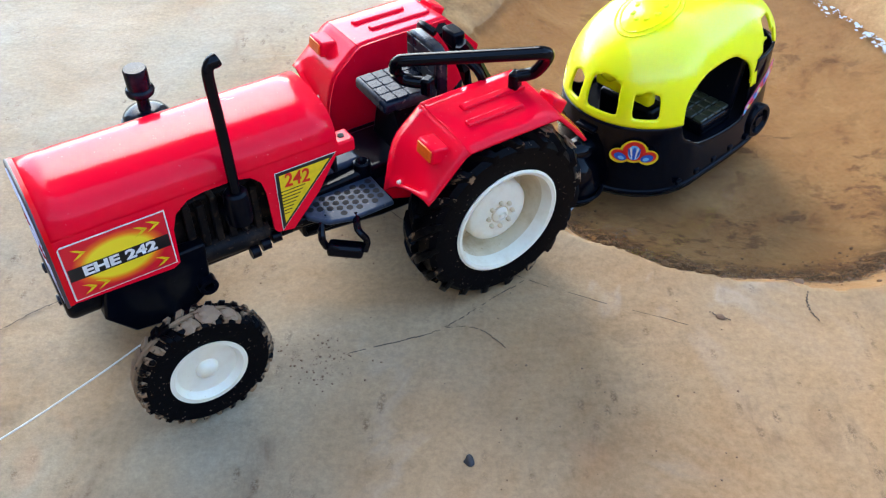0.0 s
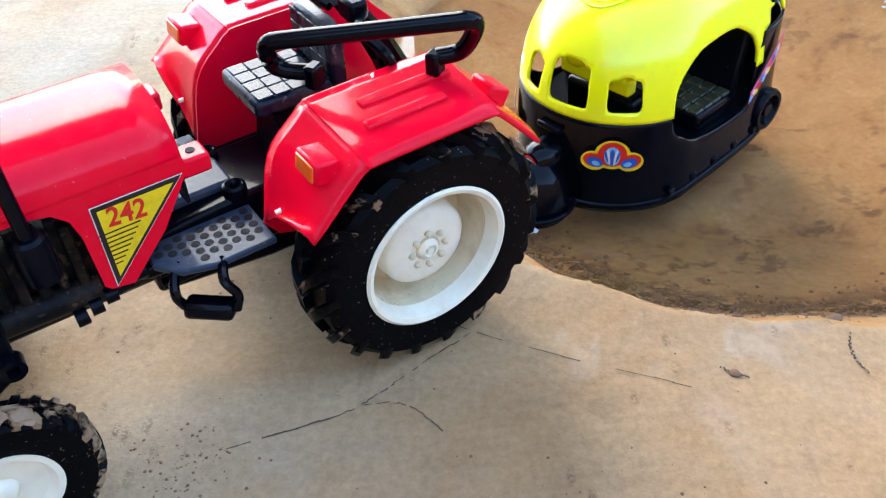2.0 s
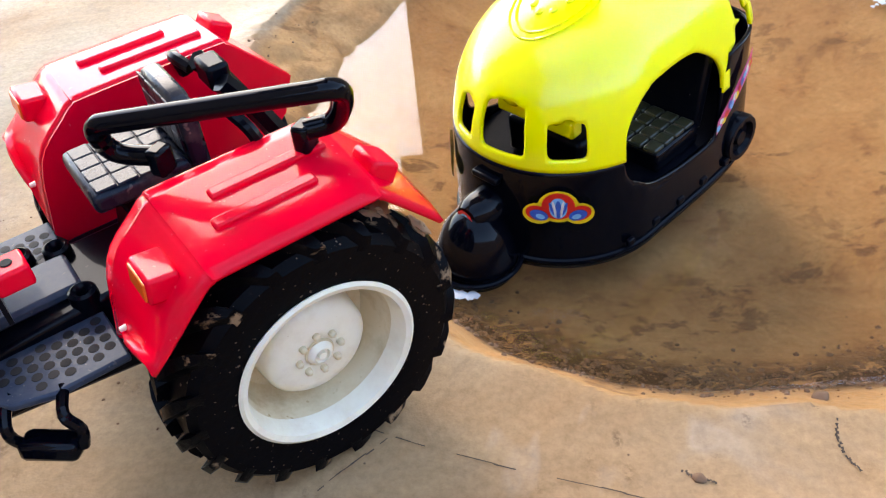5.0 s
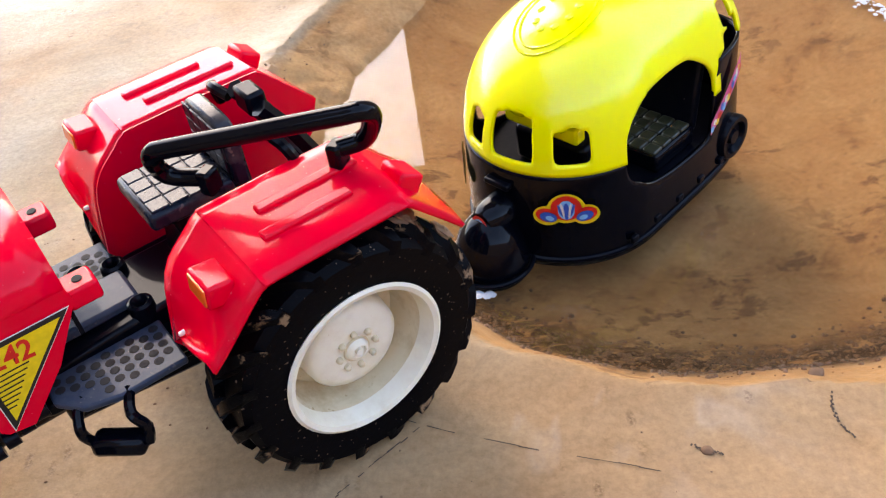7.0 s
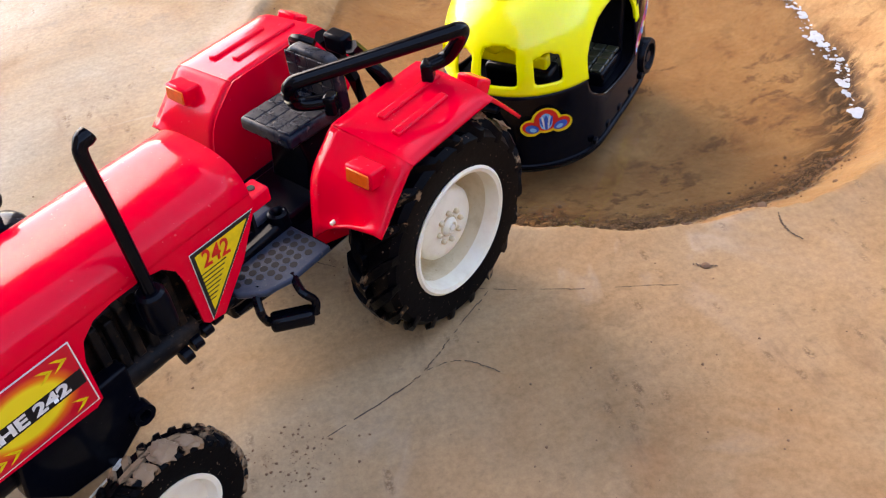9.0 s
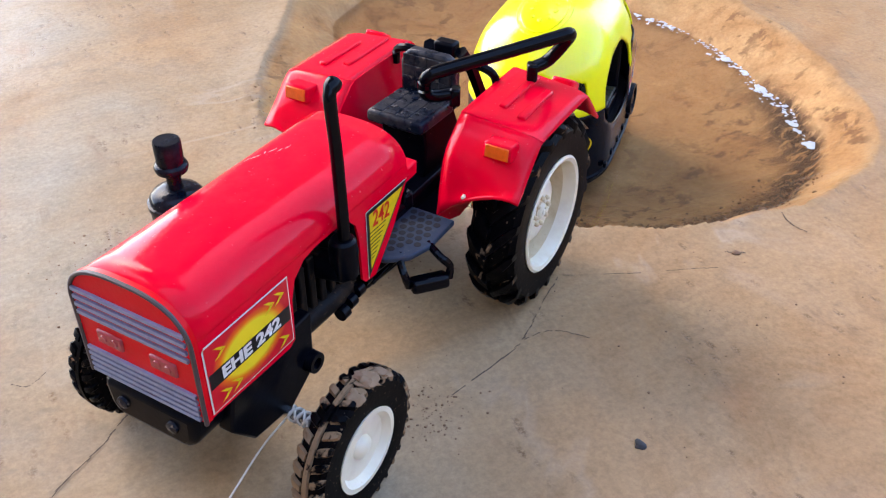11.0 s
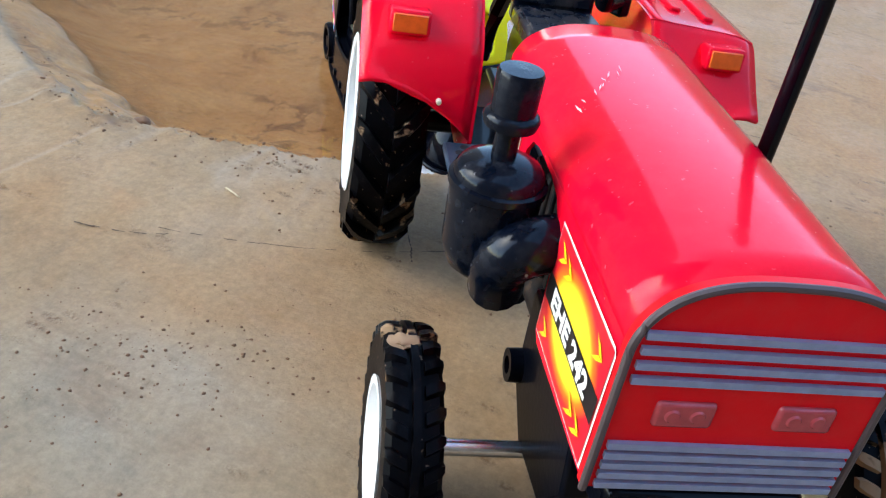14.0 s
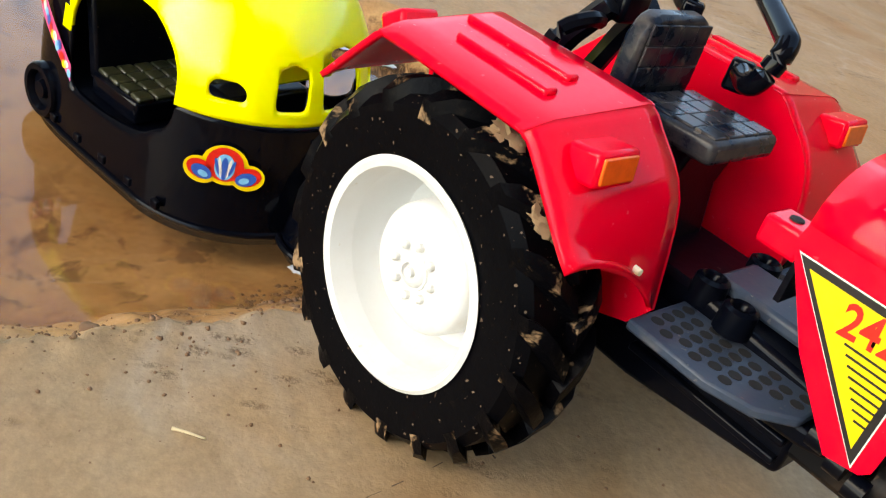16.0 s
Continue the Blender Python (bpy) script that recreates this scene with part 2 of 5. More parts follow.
def water_material():
    m = bpy.data.materials.new("puddle_water")
    m.use_nodes = True
    nt = m.node_tree
    nt.nodes.remove(nt.nodes["Principled BSDF"])
    out = nt.nodes["Material Output"]
    clear, gloss, both, fr = (nt.nodes.new(k) for k in ("ShaderNodeBsdfTransparent", "ShaderNodeBsdfGlossy", "ShaderNodeMixShader", "ShaderNodeFresnel"))
    clear.inputs[0].default_value = (0.97, 0.90, 0.78, 1)
    gloss.inputs["Roughness"].default_value = 0.0
    fr.inputs[0].default_value = 1.34
    nt.links.new(fr.outputs[0], both.inputs[0])
    murk, silt = nt.nodes.new("ShaderNodeBsdfDiffuse"), nt.nodes.new("ShaderNodeMixShader")
    murk.inputs[0].default_value = (0.48, 0.27, 0.12, 1)
    silt.inputs[0].default_value = 0.07
    nt.links.new(clear.outputs[0], silt.inputs[1])
    nt.links.new(murk.outputs[0], silt.inputs[2])
    nt.links.new(silt.outputs[0], both.inputs[1])
    nt.links.new(gloss.outputs[0], both.inputs[2])
    nt.links.new(both.outputs[0], out.inputs[0])
    return m


WATER = water_material()


def sunburst_material():
    """Printed sticker: a yellow sun that fades through orange into red."""
    m, nt, b = material("sunburst_print", 0.35)
    co = nt.nodes.new("ShaderNodeTexCoord")
    mp = nt.nodes.new("ShaderNodeMapping")
    mp.inputs["Location"].default_value = (-1.0, 0, -1.0)
    mp.inputs["Scale"].default_value = (2.0, 0, 2.0)
    g = nt.nodes.new("ShaderNodeTexGradient")
    g.gradient_type = 'SPHERICAL'
    nt.links.new(co.outputs["Generated"], mp.inputs[0])
    nt.links.new(mp.outputs[0], g.inputs[0])
    nt.links.new(ramp(nt, g.outputs["Fac"], [(0.08, (0.66, 0.006, 0.02)), (0.24, (0.85, 0.16, 0.01)), (0.38, (0.90, 0.66, 0.02))]), b.inputs["Base Color"])
    return m


SUNBURST = sunburst_material()


def wall_material(name, colour):
    m, nt, b = material(name, 0.85)
    nt.links.new(ramp(nt, noise_node(nt, 3, 5), [(0.3, tuple(v * 0.8 for v in colour)), (0.7, colour)]), b.inputs["Base Color"])
    return m


# ---------- mesh tools ----------
def mesh_ob(name, bm, mat, smooth=True):
    me = bpy.data.meshes.new(name)
    bmesh.ops.recalc_face_normals(bm, faces=bm.faces)
    bm.to_mesh(me)
    bm.free()
    for p in me.polygons:
        p.use_smooth = smooth
    me.materials.append(mat)
    ob = new(name, me)
    return ob


def finish(ob, bevel=0.0, seg=2, solid=0.0, angle=35.0):
    if solid:
        s = ob.modifiers.new("shell", 'SOLIDIFY')
        s.thickness, s.offset = solid, -1
    if bevel:
        b = ob.modifiers.new("edge", 'BEVEL')
        b.width, b.segments, b.limit_method, b.angle_limit = bevel, seg, 'ANGLE', radians(angle)
        b.harden_normals = False
    me = ob.data
    me.set_sharp_from_angle(angle=radians(angle))
    return ob


def part(name, bm, mat, parent, label="", bevel=0.0, solid=0.0, smooth=True, angle=35.0, seg=2):
    ob = mesh_ob(name, bm, mat, smooth)
    finish(ob, bevel, seg, solid, angle)
    ob.parent = parent
    if label:
        tagged(ob, label)
    return ob


def thing(name, m, label, category, **kw):
    ob = new(name)
    ob.empty_display_size = 0.01
    ob.matrix_basis = m
    return tagged(ob, label, category, **kw)


def add_box(bm, c, s, m=None):
    r = bmesh.ops.create_cube(bm, size=1.0)
    mt = Matrix.Translation(c) @ (m if m else Matrix()) @ Matrix.Diagonal((*s, 1))
    bmesh.ops.transform(bm, matrix=mt, verts=r["verts"])
    return r["verts"]


def add_prism(bm, poly, a, b, axis='y'):
    """Extrudes a polygon given in the two other axes from a to b."""
    def at(u, v, w):
        return {'y': (u, w, v), 'x': (w, u, v), 'z': (u, v, w)}[axis]
    lo = [bm.verts.new(at(u, v, a)) for u, v in poly]
    hi = [bm.verts.new(at(u, v, b)) for u, v in poly]
    n = len(poly)
    bm.faces.new(lo)
    bm.faces.new(hi[::-1])
    for i in range(n):
        bm.faces.new((lo[i], hi[i], hi[(i + 1) % n], lo[(i + 1) % n]))


def add_tube(bm, pts, r, seg=12, caps=True):
    pts = [Vector(p) for p in pts]
    radii = r if isinstance(r, (list, tuple)) else [r] * len(pts)
    rings, up = [], Vector((0.13, 0.21, 0.97))
    for i, p in enumerate(pts):
        d = (pts[min(i + 1, len(pts) - 1)] - pts[max(i - 1, 0)]).normalized()
        u = d.cross(up)
        if u.length < 0.2:
            u = d.cross(Vector((1, 0.1, 0)))
        u.normalize()
        v = d.cross(u)
        rings.append([bm.verts.new(p + (u * math.cos(k * math.tau / seg) + v * math.sin(k * math.tau / seg)) * radii[i]) for k in range(seg)])
    for a, b in zip(rings, rings[1:]):
        for k in range(seg):
            bm.faces.new((a[k], a[(k + 1) % seg], b[(k + 1) % seg], b[k]))
    if caps:
        bm.faces.new(rings[0])
        bm.faces.new(rings[-1][::-1])


def smooth_path(pts, n=6):
    """A rounded line through the points (Catmull-Rom)."""
    p = [Vector(q) for q in pts]
    p = [2 * p[0] - p[1]] + p + [2 * p[-1] - p[-2]]
    out = []
    for i in range(1, len(p) - 2):
        for k in range(n):
            t = k / n
            out.append(0.5 * (2 * p[i] + (p[i + 1] - p[i - 1]) * t + (2 * p[i - 1] - 5 * p[i] + 4 * p[i + 1] - p[i + 2]) * t * t + (3 * p[i] - p[i - 1] - 3 * p[i + 1] + p[i + 2]) * t ** 3))
    return out + [p[-2]]


def add_lathe(bm, profile, centre, axis='z', seg=48, sign=1, caps=True):
    """Turns (along, radius) pairs about an axis through the centre."""
    c = Vector(centre)
    rings = []
    for a, r in profile:
        ring = []
        for k in range(seg):
            t = k * math.tau / seg
            o = {'z': (r * math.cos(t), r * math.sin(t), a), 'y': (r * math.cos(t), a * sign, r * math.sin(t)), 'x': (a * sign, r * math.cos(t), r * math.sin(t))}[axis]
            ring.append(bm.verts.new(c + Vector(o)))
        rings.append(ring)
    for a, b in zip(rings, rings[1:]):
        for k in range(seg):
            bm.faces.new((a[k], a[(k + 1) % seg], b[(k + 1) % seg], b[k]))
    for ring, (a, r) in ((rings[0], profile[0]), (rings[-1], profile[-1])):
        if caps and r > 1e-6:
            bm.faces.new(ring)


def text_mesh(word, size, bold=0.0):
    cu = bpy.data.curves.new("lettering", 'FONT')
    cu.body, cu.size, cu.align_x, cu.align_y, cu.offset, cu.resolution_u = word, size, 'CENTER', 'CENTER', bold, 3
    ob = new("lettering", cu)
    me = bpy.data.meshes.new_from_object(ob.evaluated_get(bpy.context.evaluated_depsgraph_get()))
    bpy.data.objects.remove(ob)
    bpy.data.curves.remove(cu)
    return me


def lettering(word, size, m, mat, parent, bold=0.0, squeeze=(1, 1)):
    me = text_mesh(word, size, bold)
    me.transform(m @ Matrix.Diagonal((*squeeze, 1, 1)))
    me.materials.clear()
    me.materials.append(mat)
    ob = new("lettering", me)
    ob.parent = parent
    return ob


def flat(name, polys, m, mat, parent, label="", lift=0.0):
    """A thin print: polygons in the sticker's plane, laid by m, a little lifted."""
    bm = bmesh.new()
    for poly in polys:
        bm.faces.new([bm.verts.new(m @ Vector((u, v, lift))) for u, v in poly])
    me = bpy.data.meshes.new(name)
    bm.to_mesh(me)
    bm.free()
    me.materials.append(mat)
    ob = new(name, me)
    ob.parent = parent
    if label:
        tagged(ob, label)
    return ob


def ellipse(cx, cy, a, b, n=20, turn=0.0):
    c, s = math.cos(radians(turn)), math.sin(radians(turn))
    return [(cx + a * math.cos(t) * c - b * math.sin(t) * s, cy + a * math.cos(t) * s + b * math.sin(t) * c) for t in (k * math.tau / n for k in range(n))]


# ---------- the ground with its basin, the puddle, the unseen slabs around ---
BASIN_X, BASIN_Y, WATER_Z, BASIN_DEPTH = 0.145, 0.43, -0.016, 0.030


def basin_radius(t):
    far = 0.032 * max(0.0, math.cos((t - 0.6) * 0.75)) ** 1.5
    return (far + 0.1499 + 0.0072 * math.cos(t) + 0.0051 * math.sin(t) - 0.0171 * math.cos(2 * t) - 0.0044 * math.sin(2 * t)
            - 0.0061 * math.cos(3 * t) - 0.0044 * math.sin(3 * t) + 0.0046 * math.cos(4 * t) + 0.0044 * math.sin(5 * t))


def basin_in(x, y):
    """How far inside the basin's rim a place lies, and its bearing from the middle."""
    t = math.atan2(y - BASIN_Y, x - BASIN_X)
    return basin_radius(t) - math.hypot(x - BASIN_X, y - BASIN_Y), t


def bank_width(t):
    """From the rim down to the water: a short steep bank near by, a long flat wet one on the far side."""
    return 0.018 + 0.019 * (0.5 + 0.5 * math.cos(t - 1.31)) ** 0.6


def ground_z(x, y):
    d, t = basin_in(x, y)
    if abs(x) > 2 or abs(y) > 2:
        return 0.0
    left = max(0.0, -math.cos(t)) * max(0.0, 1 - abs(y - 0.43) / 0.12)
    d += 0.004 * noise.noise((x * 40, y * 40, 0)) + left * 0.006 * noise.noise((x * 130, y * 130, 3))
    z = 0.0006 * noise.noise((x * 14, y * 14, 7)) + 0.00022 * noise.noise((x * 90, y * 90, 2))
    if d > 0:
        w = bank_width(t)
        bank = min(1.0, d / w)
        bed = min(1.0, max(0.0, d - 0.8 * w) / 0.07)
        z += WATER_Z * (0.6 * bank + 0.4 * bank * bank * (3 - 2 * bank)) - (BASIN_DEPTH + WATER_Z) * bed * (2 - bed)
        z += 0.0008 * noise.fractal((x * 45, y * 45, 1), 0.9, 2.0, 4) * min(1.0, d / 0.02)
        z += 0.0016 * noise.fractal((x * 110, y * 190, 5), 0.8, 2.0, 2) * max(0.0, 1 - abs(d - 0.025) / 0.014) * max(0.0, -math.sin(t))
    else:
        z += 0.0014 * math.exp(-(d / 0.012) ** 2)
        z += left * 0.0016 * noise.fractal((x * 160, y * 160, 1), 0.9, 2.0, 3) * math.exp(-(d / 0.010) ** 2)
    return z


def spread(lo, hi, step, far):
    mid = list(np.arange(lo, hi, step))
    a, s = [], step
    while lo - sum(a) > -far:
        s *= 1.35
        a.append(s)
    below = [lo - sum(a[:k + 1]) for k in range(len(a))][::-1]
    above = [mid[-1] + sum(a[:k + 1]) for k in range(len(a))]
    return below + mid + above


def ground():
    xs, ys = spread(-0.30, 0.36, 0.0018, 120.0), spread(0.10, 0.64, 0.0018, 120.0)
    verts = [(x, y, ground_z(x, y)) for y in ys for x in xs]
    n = len(xs)
    faces = [(j * n + i, j * n + i + 1, (j + 1) * n + i + 1, (j + 1) * n + i) for j in range(len(ys) - 1) for i in range(n - 1)]
    me = bpy.data.meshes.new("ground")
    me.from_pydata(verts, [], faces)
    me.polygons.foreach_set("use_smooth", [True] * len(faces))
    me.materials.append(GROUND)
    return tagged(new("ground", me), "smooth damp grey-brown clay floor with a shallow basin", "ground", kind="structure")


GROUND_OB = ground()


def puddle():
    bm = bmesh.new()
    vs = [bm.verts.new((BASIN_X + 0.985 * basin_radius(t) * math.cos(t), BASIN_Y + 0.985 * basin_radius(t) * math.sin(t), WATER_Z)) for t in (k * math.tau / 180 for k in range(180))]
    bm.faces.new(vs)
    me = bpy.data.meshes.new("water")
    bm.to_mesh(me)
    bm.free()
    me.materials.append(WATER)
    ob = new("water", me)
    ob.visible_shadow = False
    return tagged(ob, "shallow clear brown puddle water lying in the clay basin", "puddle", kind="structure")


puddle()


def slab(name, lo, hi, mat, label, category):
    bm = bmesh.new()
    add_box(bm, [(a + b) / 2 for a, b in zip(lo, hi)], [b - a for a, b in zip(lo, hi)])
    return tagged(mesh_ob(name, bm, mat, False), label, category, kind="structure")


PLASTER = wall_material("porch_plaster", (0.40, 0.28, 0.19))
# unseen slabs added to shape sky light; eave and wall_north fit edges mirrored in water
slab("ceiling", (-1.5, 0.5, 2.6), (0.9, 2.4, 2.75), PLASTER, "unseen plain ceiling slab added to balance the sky light", "ceiling")
slab("ceiling_eave", (-0.12, 2.4, 2.6), (0.9, 3.9, 2.75), PLASTER, "plain plastered eave that runs on from the porch ceiling", "ceiling")
slab("sky_blocker_east", (3.4, -1.5, 0), (3.55, 1.3, 0.9), PLASTER, "unseen low plain wall added to darken the water's reflection", "wall")
slab("wall_north", (0.03, 2.4, 0), (1.9, 2.55, 2.75), PLASTER, "plain plastered wall along the porch", "wall")
slab("sky_blocker_yard", (1.9, 6.6, 0), (11.0, 6.8, 8.5), PLASTER, "unseen tall plain wall added to keep the sky out of the puddle", "wall")
slab("sky_blocker_south", (-1.5, -1.65, 0), (3.55, -1.5, 1.0), PLASTER, "unseen low plain wall added to narrow the light from behind", "wall")
slab("sky_blocker_west", (-1.65, -1.65, 0), (-1.5, 1.1, 2.75), PLASTER, "unseen plain wall added to shut off light from the west", "wall")


def crack(pts, width, seed, gaps=0.25):
    """A hairline crack: short, broken, tapering slivers pressed into the clay along a wavering line."""
    rnd = random.Random(seed)
    line = smooth_path([(x, y, 0) for x, y in pts], 10)
    bm = bmesh.new()
    for a, b in zip(line, line[1:]):
        if rnd.random() < gaps:
            continue
        d = (b - a)
        nrm = Vector((-d.y, d.x, 0)).normalized()
        w0, w1 = width * rnd.uniform(0.2, 0.75), width * rnd.uniform(0.2, 0.75)
        j = nrm * rnd.uniform(-1, 1) * width * 0.3
        q = [a + j + nrm * w0 / 2, a + j - nrm * w0 / 2, b + j - nrm * w1 / 2 + d * 0.1, b + j + nrm * w1 / 2 + d * 0.1]
        bm.faces.new([bm.verts.new((p.x, p.y, ground_z(p.x, p.y) + 0.00035)) for p in q])
    ob = mesh_ob("crack", bm, CRACK, False)
    ob.parent = GROUND_OB
    return ob


crack([(0.0365, 0.2526), (0.046, 0.2606), (0.0625, 0.2731)], 0.0007, 1)
crack([(0.0365, 0.2526), (0.026, 0.2465), (-0.0019, 0.2378)], 0.0007, 2)
crack([(0.0441, 0.2839), (0.075, 0.2685), (0.1204, 0.2503)], 0.0005, 3, 0.4)
crack([(-0.0388, 0.401), (-0.0300, 0.373), (-0.0156, 0.3459), (0.0004, 0.3246), (0.0255, 0.2981)], 0.0005, 4, 0.42)
crack([(-0.046, 0.402), (-0.04, 0.387), (-0.035, 0.380)], 0.0007, 5)
crack([(-0.004, 0.322), (0.004, 0.3265), (0.010, 0.331)], 0.0007, 6)
crack([(0.0327, 0.2497), (0.044, 0.249), (0.0536, 0.2402)], 0.0007, 7, 0.1)
crack([(-0.0966, 0.277), (-0.106, 0.268), (-0.1211, 0.2566), (-0.14, 0.238)], 0.0009, 8, 0.05)
crack([(0.1687, 0.2658), (0.1672, 0.259), (0.1690, 0.2518)], 0.0012, 9, 0.05)
crack([(0.0615, 0.3155), (0.050, 0.335), (0.040, 0.352)], 0.0008, 10, 0.3)
crack([(-0.116, 0.308), (-0.122, 0.304), (-0.127, 0.307)], 0.0006, 11, 0.2)
crack([(0.130, 0.2565), (0.1333, 0.2541), (0.137, 0.2525)], 0.0013, 12, 0.1)


def crumb_mesh(places, seed):
    rnd = random.Random(seed)
    bm = bmesh.new()
    for x, y, s in places:
        z = ground_z(x, y)
        r = bmesh.ops.create_icosphere(bm, subdivisions=1, radius=s)
        m = Matrix.Translation((x, y, z + s * 0.15)) @ Euler((rnd.uniform(0, 6), rnd.uniform(0, 6), rnd.uniform(0, 6))).to_matrix().to_4x4()
        for v in r["verts"]:
            v.co = m @ (v.co * rnd.uniform(0.6, 1.15))
            v.co.z = z + (v.co.z - z) * 0.7
    return bm


def crumbs():
    rnd = random.Random(5)
    places = []
    while len(places) < 330:
        t = radians(rnd.gauss(188, 17))
        d = rnd.gauss(0.004, 0.007)
        r = basin_radius(t) - d
        places.append((BASIN_X + r * math.cos(t), BASIN_Y + r * math.sin(t), 0.0002 + 0.0006 * rnd.random() ** 2))
    while len(places) < 1700:
        t = radians(rnd.uniform(215, 300))
        d = rnd.gauss(0.023, 0.006)
        r = basin_radius(t) - d
        places.append((BASIN_X + r * math.cos(t), BASIN_Y + r * math.sin(t), 0.0003 + 0.0009 * rnd.random() ** 2))
    ob = mesh_ob("clay_crumbs", crumb_mesh(places, 6), CLOD)
    tagged(ob, "small brown clay crumbs strewn along the basin's rim", "crumbs", kind="stuff")
    places = []
    for cx, cy, sx, sy, n in ((-0.012, 0.234, 0.007, 0.006, 150), (-0.080, 0.360, 0.016, 0.014, 190), (-0.066, 0.336, 0.012, 0.010, 90), (0.016, 0.381, 0.010, 0.008, 70), (0.10, 0.215, 0.03, 0.02, 60), (0.03, 0.36, 0.02, 0.03, 60), (0.0, 0.33, 0.03, 0.04, 60)):
        for _ in range(n):
            x, y = rnd.gauss(cx, sx), rnd.gauss(cy, sy)
            if basin_in(x, y)[0] < 0:
                places.append((x, y, 0.00015 + 0.00045 * rnd.random() ** 2.5))
    ob = mesh_ob("grit", crumb_mesh(places, 8), CLOD)
    tagged(ob, "dark grit and specks of dirt on the clay floor", "grit", kind="stuff")


def scum_and_glint():
    """Pale flecks: foam along the far water's edge, painted sky reflection round the rickshaw's nose."""
    rnd = random.Random(11)
    bm = bmesh.new()
    for k in range(520):
        if k < 380:
            t = radians(rnd.uniform(-48, 46))
            r = basin_radius(t) - 0.93 * bank_width(t) + 0.004 * noise.noise((t * 9, 0, 4)) + rnd.gauss(0, 0.0026)
            x, y, s = BASIN_X + r * math.cos(t), BASIN_Y + r * math.sin(t), rnd.uniform(0.0004, 0.0022) * (0.4 + abs(noise.noise((t * 14, 2, 1))) * 2.4)
        else:
            # dense pale ring that paints the sky's reflection on the water
            t = radians(rnd.uniform(150, 262))
            x, y, s = 0.0905 + 0.0172 * math.cos(t), 0.3504 + 0.0172 * math.sin(t), rnd.uniform(0.0010, 0.0021)
        v = [bm.verts.new((x + s * rnd.uniform(0.5, 1.3) * math.cos(a * math.tau / 9), y + s * rnd.uniform(0.5, 1.3) * math.sin(a * math.tau / 9), WATER_Z + 0.0003)) for a in range(9)]
        top = bm.verts.new((x, y, WATER_Z + 0.0003 + s * 0.25))
        for a in range(9):
            bm.faces.new((v[a], v[(a + 1) % 9], top))
    tagged(mesh_ob("foam_and_glint_flecks", bm, SCUM_GLINT), "pale flecks: foam along the water's edge, painted sky glint round the rickshaw's nose", "foam", kind="stuff")


scum_and_glint()
CLOD = plastic("clay_clod", (0.17, 0.09, 0.045), 0.9, (0.3, 0.2, 0.12), 0.5, 300, 0.6)
crumbs()


